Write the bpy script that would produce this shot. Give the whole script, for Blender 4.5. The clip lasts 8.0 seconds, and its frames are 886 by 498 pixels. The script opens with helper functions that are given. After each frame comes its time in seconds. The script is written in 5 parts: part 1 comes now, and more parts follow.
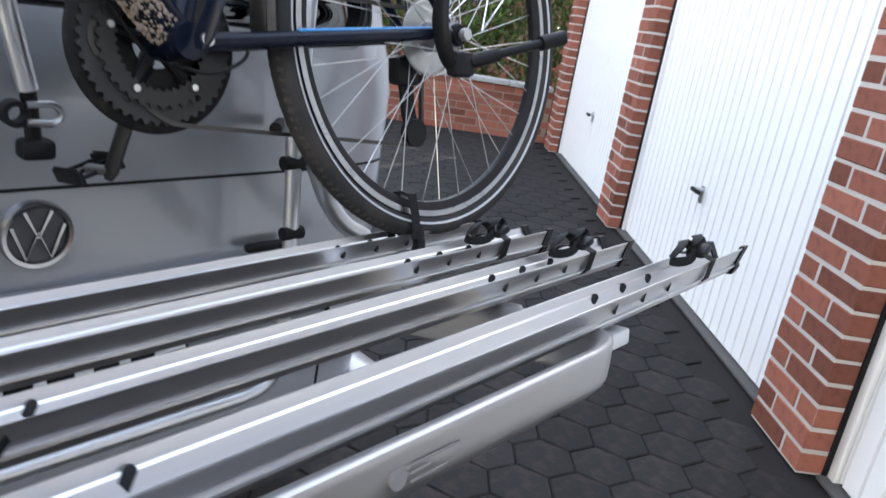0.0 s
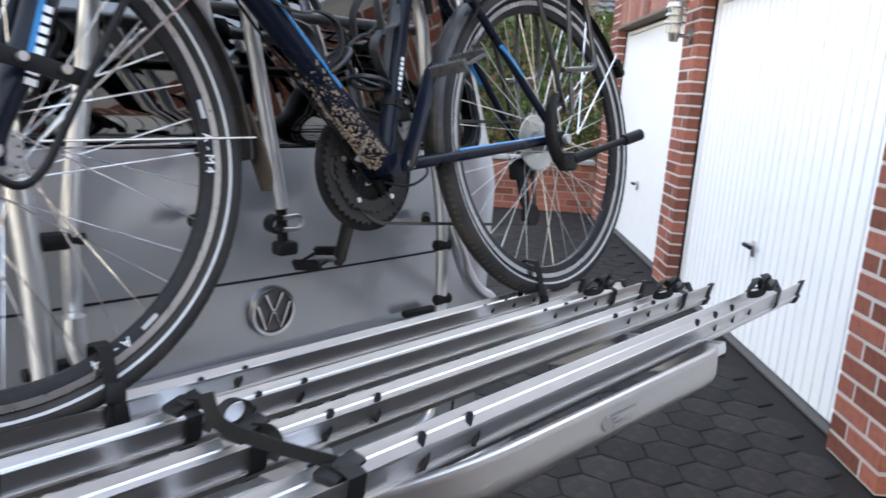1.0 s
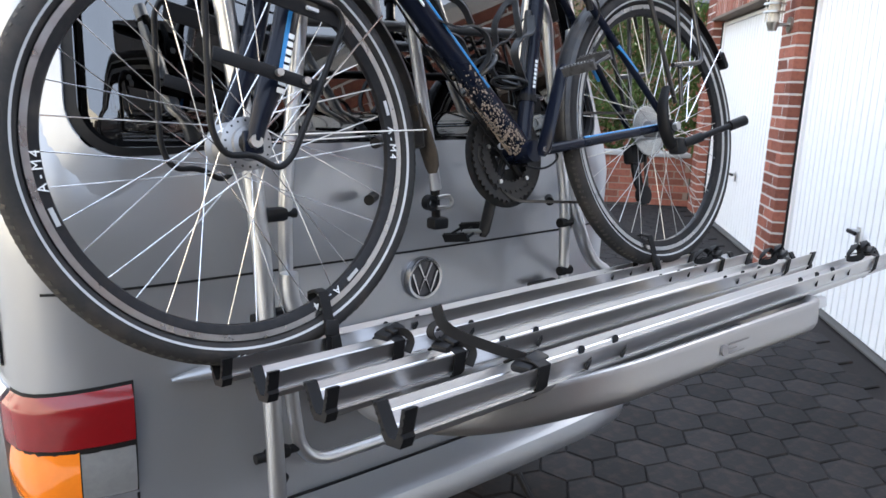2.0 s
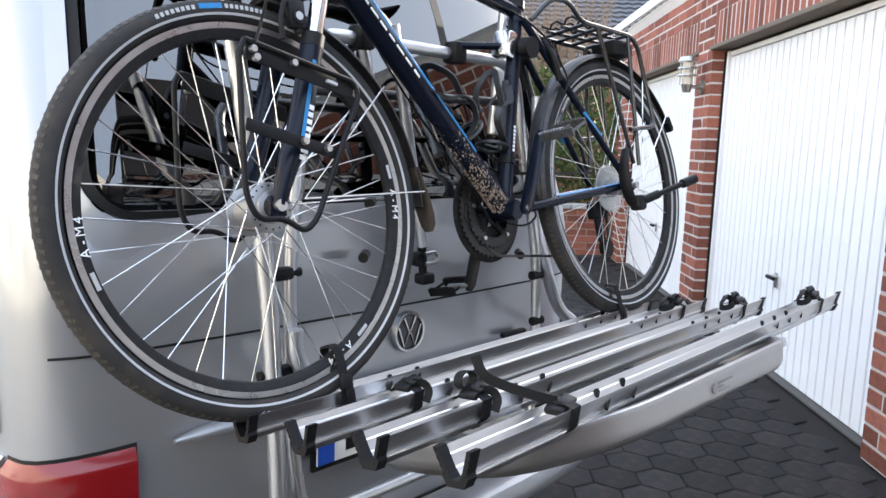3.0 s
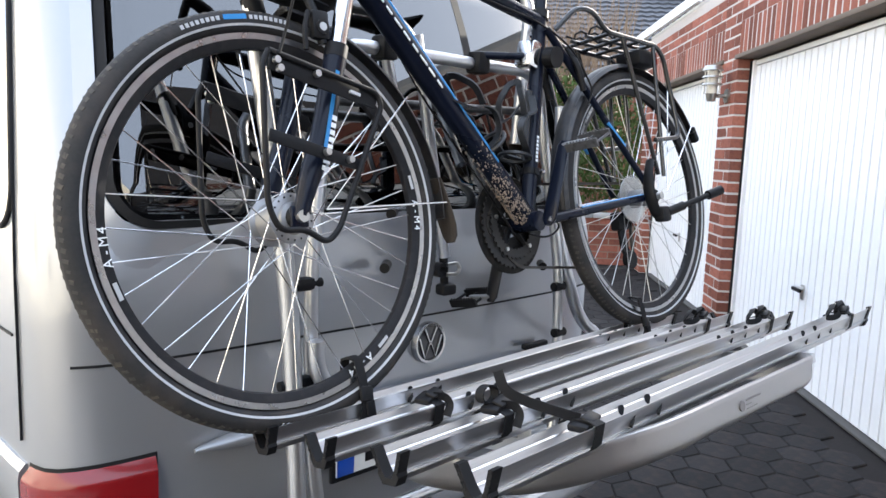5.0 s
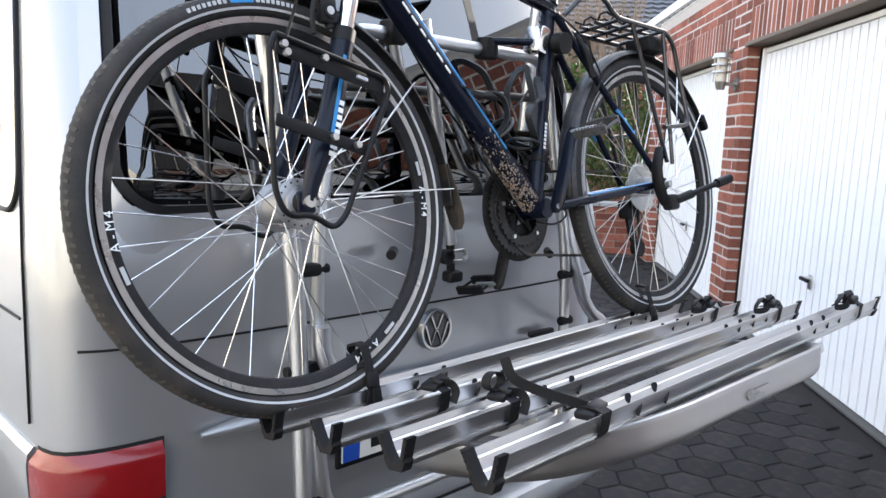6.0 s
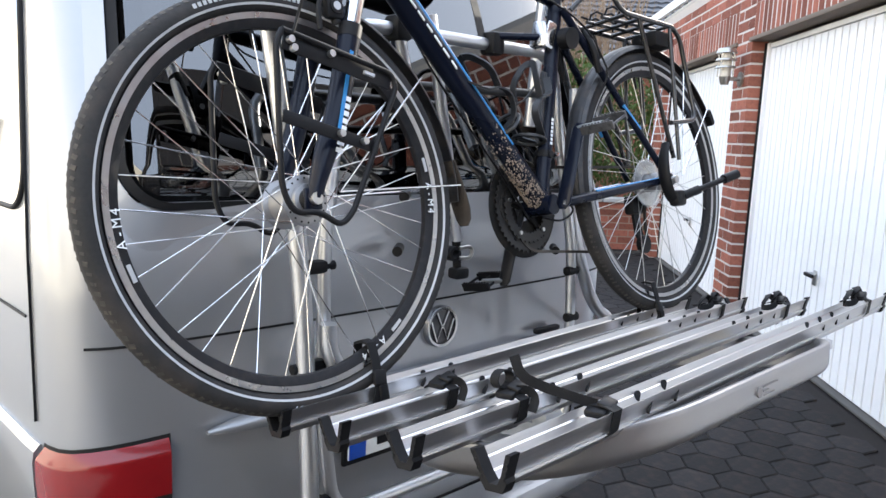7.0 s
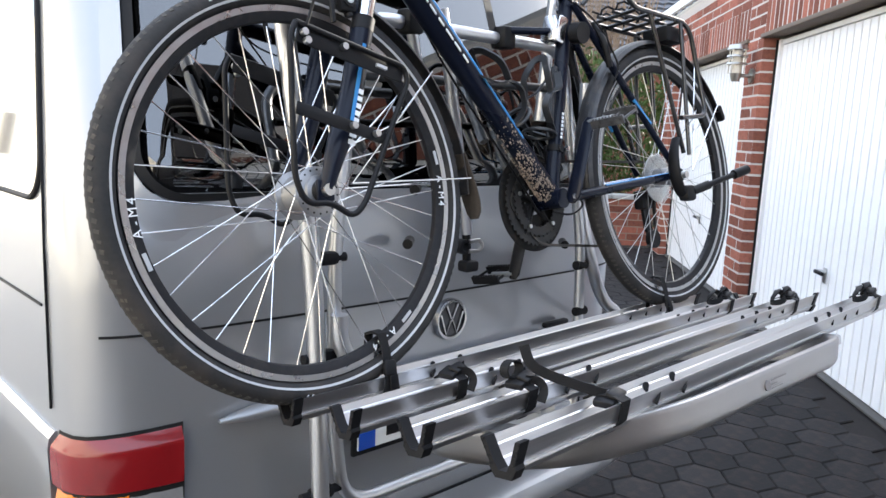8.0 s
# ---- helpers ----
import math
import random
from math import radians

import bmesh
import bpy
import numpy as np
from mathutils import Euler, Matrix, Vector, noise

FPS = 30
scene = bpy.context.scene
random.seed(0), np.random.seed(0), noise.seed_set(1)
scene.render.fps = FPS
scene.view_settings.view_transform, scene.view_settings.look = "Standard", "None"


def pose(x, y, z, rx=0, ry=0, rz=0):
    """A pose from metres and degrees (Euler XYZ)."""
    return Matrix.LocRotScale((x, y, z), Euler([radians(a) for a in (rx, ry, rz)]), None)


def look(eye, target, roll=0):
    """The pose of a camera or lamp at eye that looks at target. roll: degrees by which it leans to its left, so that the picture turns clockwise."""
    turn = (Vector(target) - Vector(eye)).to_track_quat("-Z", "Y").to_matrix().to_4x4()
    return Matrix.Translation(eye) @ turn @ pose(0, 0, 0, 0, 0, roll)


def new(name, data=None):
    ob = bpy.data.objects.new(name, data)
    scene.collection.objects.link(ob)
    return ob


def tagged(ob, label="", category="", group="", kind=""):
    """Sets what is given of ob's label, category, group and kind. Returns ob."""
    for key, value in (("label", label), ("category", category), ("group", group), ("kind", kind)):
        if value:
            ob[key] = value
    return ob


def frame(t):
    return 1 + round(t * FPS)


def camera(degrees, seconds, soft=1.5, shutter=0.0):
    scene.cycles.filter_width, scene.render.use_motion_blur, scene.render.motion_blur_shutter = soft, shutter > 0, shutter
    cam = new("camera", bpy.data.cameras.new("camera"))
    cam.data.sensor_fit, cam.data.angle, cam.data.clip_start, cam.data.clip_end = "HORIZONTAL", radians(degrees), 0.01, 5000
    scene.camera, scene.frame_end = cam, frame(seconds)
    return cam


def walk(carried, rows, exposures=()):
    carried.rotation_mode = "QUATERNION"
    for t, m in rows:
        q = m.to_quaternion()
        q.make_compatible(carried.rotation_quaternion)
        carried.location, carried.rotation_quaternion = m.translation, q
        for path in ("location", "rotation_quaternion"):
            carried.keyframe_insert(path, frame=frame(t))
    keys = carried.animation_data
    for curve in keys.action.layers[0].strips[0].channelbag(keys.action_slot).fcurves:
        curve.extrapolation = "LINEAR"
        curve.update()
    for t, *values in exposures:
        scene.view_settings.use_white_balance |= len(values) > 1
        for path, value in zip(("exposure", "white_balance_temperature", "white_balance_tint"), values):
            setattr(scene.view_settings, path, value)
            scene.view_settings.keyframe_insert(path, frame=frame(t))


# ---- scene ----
cam = camera(62.34, 8.0, shutter=0.25)
PATH = [
    (0.0, (-0.3951, -1.0761, 1.2648), (1.0824, 0.1233, 0.6497), 9.48),
    (0.5, (-0.6142, -1.0837, 1.3128), (0.9494, 0.0635, 0.8237), 6.41),
    (1.0, (-0.7801, -1.1905, 1.3139), (0.644, 0.149, 0.8924), 4.09),
    (1.5, (-0.9126, -1.3001, 1.2908), (0.2943, 0.2289, 0.8375), 1.6),
    (1.7, (-0.952, -1.316, 1.304), (0.255, 0.209, 0.837), 1.8),
    (2.8, (-1.185, -1.259, 1.312), (0.238, 0.117, 1.023), 2.0),
    (3.0, (-1.1877, -1.2629, 1.3225), (0.2364, 0.1118, 1.0359), 1.94),
    (3.5, (-1.1853, -1.2599, 1.3295), (0.251, 0.1105, 1.0858), 1.86),
    (4.0, (-1.1791, -1.2569, 1.3298), (0.2522, 0.1223, 1.1081), 1.87),
    (4.5, (-1.1816, -1.2513, 1.3297), (0.2297, 0.1464, 1.0956), 1.98),
    (5.0, (-1.1812, -1.2525, 1.3277), (0.2048, 0.1643, 1.0598), 2.16),
    (6.5, (-1.1786, -1.2427, 1.3242), (0.1911, 0.1822, 1.0183), 2.43),
    (7.0, (-1.1804, -1.237, 1.3249), (0.1862, 0.1894, 1.0122), 2.35),
    (7.5, (-1.1793, -1.2358, 1.3206), (0.1798, 0.1968, 1.0036), 2.74),
    (8.0, (-1.1908, -1.2429, 1.319), (0.1586, 0.1974, 0.9955), 2.62),
]
walk(cam, [(t, look(eye, target, roll)) for t, eye, target, roll in PATH], exposures=[(0.0, 1.59, 6050, 10), (8.0, 1.59, 6050, 10)])

# ---- light ----
world = bpy.data.worlds.new("sky")
scene.world = world
world.use_nodes = True
wn = world.node_tree.nodes
sky = wn.new("ShaderNodeTexSky")
sky.sky_type, sky.sun_disc = "NISHITA", False
sky.sun_elevation, sky.sun_rotation = radians(19.8), radians(82)
sky.air_density, sky.dust_density, sky.ozone_density = 1.0, 10.0, 1.0
haze = wn.new("ShaderNodeMix")          # thin white cloud over the whole sky
haze.data_type = "RGBA"
haze.inputs[0].default_value = 0.7
haze.inputs[7].default_value = (7.25, 8.15, 9.6, 1)
world.node_tree.links.new(sky.outputs[0], haze.inputs[6])
world.node_tree.links.new(haze.outputs[2], wn["Background"].inputs[0])
wn["Background"].inputs[1].default_value = 0.15
sun = new("sun", bpy.data.lights.new("sun", "SUN"))
sun.data.energy, sun.data.angle, sun.data.color = 4.5, radians(1.0), (1.0, 0.90, 0.74)
sun.matrix_world = look((7.0, 1.0, 2.55), (0, 0, 0))


# ---- materials ----
def nodes_of(name):
    mat = bpy.data.materials.new(name)
    mat.use_nodes = True
    return mat, mat.node_tree.nodes, mat.node_tree.links, mat.node_tree.nodes["Principled BSDF"]


def surface(name, colour, rough=0.5, metal=0.0, vary=0.12, scale=8.0, fine=120.0, bump=0.0, stain=None, amount=0.35,
            piece=0.0, coat=0.0, rough_vary=0.15, stretch=(1, 1, 1)):
    """A painted, plastic, metal or mineral surface: base colour varied by coarse and fine noise, stains, wear in the gloss."""
    mat, n, l, b = nodes_of(name)
    tc = n.new("ShaderNodeTexCoord")
    mp = n.new("ShaderNodeMapping")
    mp.inputs["Scale"].default_value = stretch
    l.new(tc.outputs["Object"], mp.inputs[0])
    coarse = n.new("ShaderNodeTexNoise")
    coarse.inputs["Scale"].default_value, coarse.inputs["Detail"].default_value = scale, 5
    grain = n.new("ShaderNodeTexNoise")
    grain.inputs["Scale"].default_value, grain.inputs["Detail"].default_value = fine, 3
    l.new(mp.outputs[0], coarse.inputs[0])
    l.new(mp.outputs[0], grain.inputs[0])
    mix = n.new("ShaderNodeMix")
    mix.data_type = "RGBA"
    dark = [c * (1 - vary) for c in colour]
    light = [min(1, c * (1 + vary)) for c in colour]
    mix.inputs[6].default_value, mix.inputs[7].default_value = (*dark, 1), (*light, 1)
    add = n.new("ShaderNodeMath")
    add.operation = "MULTIPLY_ADD"
    add.inputs[1].default_value = 0.45
    half = n.new("ShaderNodeMath")
    half.operation = "MULTIPLY"
    half.inputs[1].default_value = 0.55
    l.new(coarse.outputs[0], half.inputs[0])
    l.new(grain.outputs[0], add.inputs[0])
    l.new(half.outputs[0], add.inputs[2])
    l.new(add.outputs[0], mix.inputs[0])
    out = mix.outputs[2]
    if stain:
        ramp = n.new("ShaderNodeValToRGB")
        ramp.color_ramp.elements[0].position, ramp.color_ramp.elements[1].position = 0.48, 0.68
        st = n.new("ShaderNodeTexNoise")
        st.inputs["Scale"].default_value, st.inputs["Detail"].default_value = scale * 2.3, 8
        l.new(mp.outputs[0], st.inputs[0])
        l.new(st.outputs[0], ramp.inputs[0])
        k = n.new("ShaderNodeMath")
        k.operation = "MULTIPLY"
        k.inputs[1].default_value = amount
        l.new(ramp.outputs[0], k.inputs[0])
        m2 = n.new("ShaderNodeMix")
        m2.data_type = "RGBA"
        m2.inputs[7].default_value = (*stain, 1)
        l.new(k.outputs[0], m2.inputs[0])
        l.new(out, m2.inputs[6])
        out = m2.outputs[2]
    if piece:
        info = n.new("ShaderNodeObjectInfo")
        hsv = n.new("ShaderNodeHueSaturation")
        rng = n.new("ShaderNodeMapRange")
        rng.inputs[3].default_value, rng.inputs[4].default_value = 1 - piece, 1 + piece
        l.new(info.outputs["Random"], rng.inputs[0])
        l.new(rng.outputs[0], hsv.inputs["Value"])
        l.new(out, hsv.inputs["Color"])
        out = hsv.outputs[0]
    l.new(out, b.inputs["Base Color"])
    rr = n.new("ShaderNodeMapRange")
    rr.inputs[3].default_value, rr.inputs[4].default_value = max(0.02, rough - rough_vary), min(1, rough + rough_vary)
    l.new(coarse.outputs[0], rr.inputs[0])
    l.new(rr.outputs[0], b.inputs["Roughness"])
    b.inputs["Metallic"].default_value = metal
    b.inputs["Coat Weight"].default_value = coat
    b.inputs["Coat Roughness"].default_value = 0.06
    if bump:
        bp = n.new("ShaderNodeBump")
        bp.inputs["Strength"].default_value, bp.inputs["Distance"].default_value = bump, 0.004
        l.new(add.outputs[0], bp.inputs["Height"])
        l.new(bp.outputs[0], b.inputs["Normal"])
    return mat


def glass_material(name, tint, rough=0.0, ior=1.5):
    mat, n, l, b = nodes_of(name)
    b.inputs["Base Color"].default_value = (*tint, 1)
    b.inputs["Roughness"].default_value = rough
    b.inputs["Transmission Weight"].default_value = 1.0
    b.inputs["IOR"].default_value = ior
    return mat


SILVER = surface("silver_metallic_paint", (0.315, 0.325, 0.345), 0.36, 0.65, 0.05, 1.5, 900, coat=0.6, rough_vary=0.06)
GLASS = glass_material("tinted_glass", (0.02, 0.022, 0.022), ior=2.05)
SEAL = surface("black_rubber_seal", (0.012, 0.012, 0.013), 0.5, 0, 0.2)
INTERIOR = surface("dark_interior_trim", (0.03, 0.03, 0.033), 0.8, 0, 0.2, 6)
ALU = surface("anodised_aluminium", (0.56, 0.56, 0.57), 0.37, 1.0, 0.18, 5, 60, 0.06, rough_vary=0.08, stretch=(0.02, 9, 9))
BARALU = surface("satin_silver_bar", (0.36, 0.355, 0.36), 0.42, 0.95, 0.05, 4, 200, coat=0.1, rough_vary=0.08)
TUBEALU = surface("silver_lacquered_tube", (0.58, 0.59, 0.61), 0.34, 0.9, 0.04, 3, 150, rough_vary=0.04)
CHROME = surface("bright_steel", (0.72, 0.72, 0.73), 0.16, 1.0, 0.06, 30, 200, rough_vary=0.08)
LAMPSTEEL = surface("weathered_stainless", (0.40, 0.385, 0.35), 0.35, 1.0, 0.2, 40, 200, rough_vary=0.12)
BADGE = surface("aged_chrome", (0.42, 0.42, 0.43), 0.2, 1.0, 0.2, 60, 200, rough_vary=0.1)
STEEL = surface("dull_steel", (0.5, 0.5, 0.49), 0.35, 1.0, 0.15, 30, 200, rough_vary=0.12)
HUBALU = surface("cast_hub_aluminium", (0.31, 0.31, 0.315), 0.40, 0.85, 0.12, 40, 200, rough_vary=0.08)
PLASTIC = surface("black_plastic", (0.009, 0.009, 0.010), 0.45, 0, 0.2, 20, 200, 0.05)
STRAP = surface("black_strap", (0.012, 0.012, 0.013), 0.65, 0, 0.25, 30, 400, 0.2)
TYRE = surface("dusty_tyre_rubber", (0.027, 0.0265, 0.027), 0.72, 0, 0.35, 9, 160, 0.3, stain=(0.085, 0.07, 0.06), amount=0.25)
TREAD = surface("muddy_tread_rubber", (0.030, 0.028, 0.026), 0.8, 0, 0.4, 25, 200, 0.3, stain=(0.095, 0.075, 0.058), amount=0.4)
REFLEX = surface("reflective_stripe", (0.42, 0.43, 0.45), 0.4, 0.1, 0.1, 30)
RIM = surface("black_rim", (0.018, 0.018, 0.02), 0.42, 0.2, 0.25, 30, stain=(0.06, 0.052, 0.045), amount=0.15)
RIMBARE = surface("rim_brake_track", (0.36, 0.36, 0.365), 0.30, 0.95, 0.2, 30)
BIKEPAINT = surface("dark_blue_black_gloss", (0.004, 0.006, 0.014), 0.28, 0.0, 0.2, 6, 100, coat=0.08, rough_vary=0.05)
BLUE = surface("bright_blue_decal", (0.03, 0.20, 0.48), 0.3, 0, 0.08)
WHITE = surface("white_decal", (0.75, 0.78, 0.8), 0.4, 0, 0.06)
GREYTXT = surface("grey_print", (0.16, 0.15, 0.15), 0.5, 0, 0.1)
MUDDY = surface("muddy_rubber", (0.045, 0.035, 0.026), 0.85, 0, 0.5, 30, 200, 0.4)
PEDAL = surface("scuffed_grey_alloy", (0.10, 0.10, 0.105), 0.42, 0.6, 0.4, 40, 200, 0.1, stain=(0.03, 0.028, 0.026), amount=0.6)
GUARD = surface("dusty_black_guard", (0.013, 0.013, 0.015), 0.4, 0, 0.25, 14, 160, 0.05, stain=(0.075, 0.058, 0.045), amount=0.35)
MUD = surface("dried_mud", (0.21, 0.165, 0.13), 0.95, 0, 0.4, 40, 300, 0.6)
RED = surface("red_lamp_lens", (0.17, 0.004, 0.006), 0.24, 0, 0.15, 20, coat=0.35, rough_vary=0.04)
ORANGE = surface("orange_lamp_lens", (0.75, 0.2, 0.012), 0.14, 0, 0.12, 20, coat=1.0, rough_vary=0.03)
CLEARLENS = surface("grey_clear_lens", (0.22, 0.225, 0.23), 0.14, 0.2, 0.15, 60, coat=1.0, rough_vary=0.03)
PLATEBLUE = surface("plate_blue", (0.01, 0.07, 0.45), 0.35, 0, 0.05)
BRICK = surface("red_brick", (0.235, 0.088, 0.060), 0.85, 0, 0.22, 14, 120, 0.5, stain=(0.12, 0.048, 0.038), amount=0.45, piece=0.38)
MORTAR = surface("pale_mortar", (0.46, 0.42, 0.385), 0.95, 0, 0.15, 20, 200, 0.4)
DOORWHITE = surface("white_door_paint", (0.83, 0.83, 0.83), 0.45, 0, 0.03, 2, 60, stain=(0.74, 0.72, 0.68), amount=0.15)
FASCIA = surface("white_fascia", (0.8, 0.8, 0.8), 0.5, 0, 0.04, 3)
LINTEL = surface("weathered_lintel", (0.13, 0.10, 0.075), 0.8, 0, 0.25, 8, stain=(0.09, 0.08, 0.07))
CONCRETE = surface("grey_concrete", (0.33, 0.33, 0.32), 0.9, 0, 0.15, 6, 90, 0.3)
SILL = surface("dirty_sill_concrete", (0.075, 0.07, 0.065), 0.9, 0, 0.2, 6, 90, 0.3)
PAVER = surface("dark_grey_paver", (0.021, 0.0195, 0.0195), 0.85, 0, 0.25, 9, 160, 0.5, stain=(0.055, 0.040, 0.033), amount=0.45, piece=0.25)
JOINT = surface("paver_joint_sand", (0.022, 0.019, 0.018), 0.95, 0, 0.25, 5, 140, 0.4)
WORN_DISC = surface("worn_black_disc", (0.007, 0.0068, 0.0065), 0.5, 0, 0.3, 25, 200, 0.05, stain=(0.035, 0.026, 0.02), amount=0.4)
LEAF = surface("hedge_leaf", (0.055, 0.085, 0.022), 0.6, 0, 0.4, 3, 30, piece=0.0)
TWIG = surface("dry_twig", (0.2, 0.14, 0.09), 0.9, 0, 0.3, 5)
ROOF = surface("dark_roof_tile", (0.075, 0.077, 0.085), 0.7, 0, 0.2, 4, 60, 0.2)
for dull in (LEAF, WORN_DISC, PAVER, JOINT, BRICK, TYRE, STRAP, PLASTIC, SEAL, RIM, BIKEPAINT):
    dull.node_tree.nodes["Principled BSDF"].inputs["Specular IOR Level"].default_value = 0.15


# ---- mesh helpers ----
def part(name, bm, material, parent=None, label="", smooth=True, angle=38):
    me = bpy.data.meshes.new(name)
    bmesh.ops.recalc_face_normals(bm, faces=bm.faces)
    bm.to_mesh(me)
    bm.free()
    me.materials.append(material)
    if smooth:
        me.shade_smooth()
        me.set_sharp_from_angle(angle=radians(angle))
    ob = new(name, me)
    ob.parent = parent
    if label:
        tagged(ob, label)
    return ob


def thing(name, label, category, m=None, group="", kind=""):
    ob = new(name)
    ob.empty_display_size = 0.05
    if m is not None:
        ob.matrix_world = m
    return tagged(ob, label, category, group, kind)


def box(bm, c, size, bevel=0.0, m=None):
    t = Matrix.Translation(c) @ (m if m is not None else Matrix()) @ Matrix.Diagonal((*size, 1))
    r = bmesh.ops.create_cube(bm, size=1, matrix=t)
    if bevel:
        es = list({e for v in r["verts"] for e in v.link_edges})
        bmesh.ops.bevel(bm, geom=es, offset=bevel, segments=2, affect="EDGES", profile=0.5)
    return bm


def turn_to(d):
    return Vector(d).to_track_quat("Z", "Y").to_matrix().to_4x4()


def rod(bm, a, b, r, r2=None, seg=12):
    a, b = Vector(a), Vector(b)
    m = Matrix.Translation((a + b) / 2) @ turn_to(b - a)
    bmesh.ops.create_cone(bm, cap_ends=True, segments=seg, radius1=r, radius2=r if r2 is None else r2, depth=(b - a).length, matrix=m)
    return bm


def rounded(points, radius, steps=6):
    """A polyline with its inner corners rounded."""
    pts = [Vector(p) for p in points]
    out = [pts[0]]
    for i in range(1, len(pts) - 1):
        p, q, r = pts[i - 1], pts[i], pts[i + 1]
        k = min(radius, (p - q).length * 0.49, (r - q).length * 0.49)
        a, c = q + (p - q).normalized() * k, q + (r - q).normalized() * k
        for s in range(steps + 1):
            f = s / steps
            out.append(a * (1 - f) ** 2 + q * 2 * f * (1 - f) + c * f * f)
    out.append(pts[-1])
    return out


def sweep(bm, path, section, closed=False, up=(0, 0, 1), cap=True):
    """Sweeps a closed 2D section (right, up) along a path; section may be a function of the fraction of the path."""
    path = [Vector(p) for p in path]
    n = len(path)
    rings = []
    side = None
    for i, p in enumerate(path):
        a = path[(i - 1) % n] if closed or i else p
        b = path[(i + 1) % n] if closed or i < n - 1 else p
        d = (b - a).normalized()
        if side is None:
            u0 = Vector(up)
            if abs(d.dot(u0)) > 0.95:
                u0 = Vector((1, 0, 0))
            side = d.cross(u0).normalized()
        else:
            side = (side - d * side.dot(d)).normalized()
        upv = side.cross(d)
        sec = section(i / max(1, n - 1)) if callable(section) else section
        rings.append([bm.verts.new(p + side * x + upv * y) for x, y in sec])
    k = len(rings[0])
    for i in range(n if closed else n - 1):
        A, B = rings[i], rings[(i + 1) % n]
        for j in range(k):
            bm.faces.new((A[j], A[(j + 1) % k], B[(j + 1) % k], B[j]))
    if cap and not closed:
        bm.faces.new(rings[0])
        bm.faces.new(rings[-1])
    return bm


def circle(r, seg=12, ry=None):
    return [(r * math.cos(2 * math.pi * i / seg), (ry or r) * math.sin(2 * math.pi * i / seg)) for i in range(seg)]


def tube(bm, path, r, seg=12, closed=False, radius=0.0, steps=6):
    return sweep(bm, rounded(path, radius, steps) if radius else path, circle(r, seg), closed)


def spin(bm, section, centre, seg=72, start=0.0, stop=360.0):
    """Spins a closed section (radius, y) about the y axis through the centre."""
    full = stop - start >= 360
    c = Vector(centre)
    n = seg if full else seg + 1
    rings = []
    for i in range(n):
        a = radians(start + (stop - start) * i / seg)
        rings.append([bm.verts.new(c + Vector((r * math.cos(a), y, r * math.sin(a)))) for r, y in section])
    k = len(section)
    for i in range(seg):
        A, B = rings[i], rings[(i + 1) % n]
        for j in range(k):
            bm.faces.new((A[j], A[(j + 1) % k], B[(j + 1) % k], B[j]))
    if not full:
        bm.faces.new(rings[0])
        bm.faces.new(rings[-1])
    return bm


def slab(bm, outline, thick, m):
    """An outline (x, y) extruded by thick along z, set by m."""
    lo = [bm.verts.new(m @ Vector((x, y, 0))) for x, y in outline]
    hi = [bm.verts.new(m @ Vector((x, y, thick))) for x, y in outline]
    bm.faces.new(lo)
    bm.faces.new(hi)
    k = len(lo)
    for i in range(k):
        bm.faces.new((lo[i], lo[(i + 1) % k], hi[(i + 1) % k], hi[i]))
    return bm


def round_rect(x0, x1, y0, y1, r, seg=6):
    out = []
    for cx, cy, a in ((x1 - r, y1 - r, 0), (x0 + r, y1 - r, 90), (x0 + r, y0 + r, 180), (x1 - r, y0 + r, 270)):
        for i in range(seg + 1):
            t = radians(a + 90 * i / seg)
            out.append((cx + r * math.cos(t), cy + r * math.sin(t)))
    return out


def B():
    return bmesh.new()


# ---- setting: yard, garages, end wall ----
GARAGE = pose(1.3754, -1.5096, 0, 0, 0, 42.336)      # x along the garage fronts, y out of them, z up
FRONT = 0.115                                         # brick front before the plane of the doors
PIER_W, PITCH = 0.365, 2.874
PIERS = [1.06 + PITCH * k for k in (-1, 0, 1, 2)]
COURSE, BRICK_H, JOINT_W = 0.0833, 0.0713, 0.012
WALL_TOP = 2.66

bm = B()
bmesh.ops.create_grid(bm, x_segments=40, y_segments=40, size=60)
for v in bm.verts:
    v.co.z = -0.012
ground = tagged(part("ground", bm, JOINT, label="dark sandy ground under the paving"), "dark sandy ground under the paving", "ground", kind="structure")


def in_garage(name, bm, mat, label, category, kind="structure", parent=None):
    ob = part(name, bm, mat, parent, label)
    if parent is None:
        ob.matrix_world = GARAGE
        tagged(ob, label, category, kind=kind)
    return ob


# mortar core of the garage row, with door openings through it
bm = B()
for i, x in enumerate(PIERS):
    box(bm, (x + PIER_W / 2, FRONT / 2 - 0.12, WALL_TOP / 2), (PIER_W - 0.005, FRONT + 0.24 - 0.005, WALL_TOP))
    if i < len(PIERS) - 1:
        a, b = x + PIER_W - 0.0025, x + PITCH + 0.0025
        box(bm, ((a + b) / 2, FRONT / 2 - 0.12, (2.105 + WALL_TOP) / 2), (b - a, FRONT + 0.24 - 0.005, WALL_TOP - 2.105))
garage_wall = in_garage("wall_garage", bm, MORTAR, "garage row wall of red brick with pale mortar", "wall")

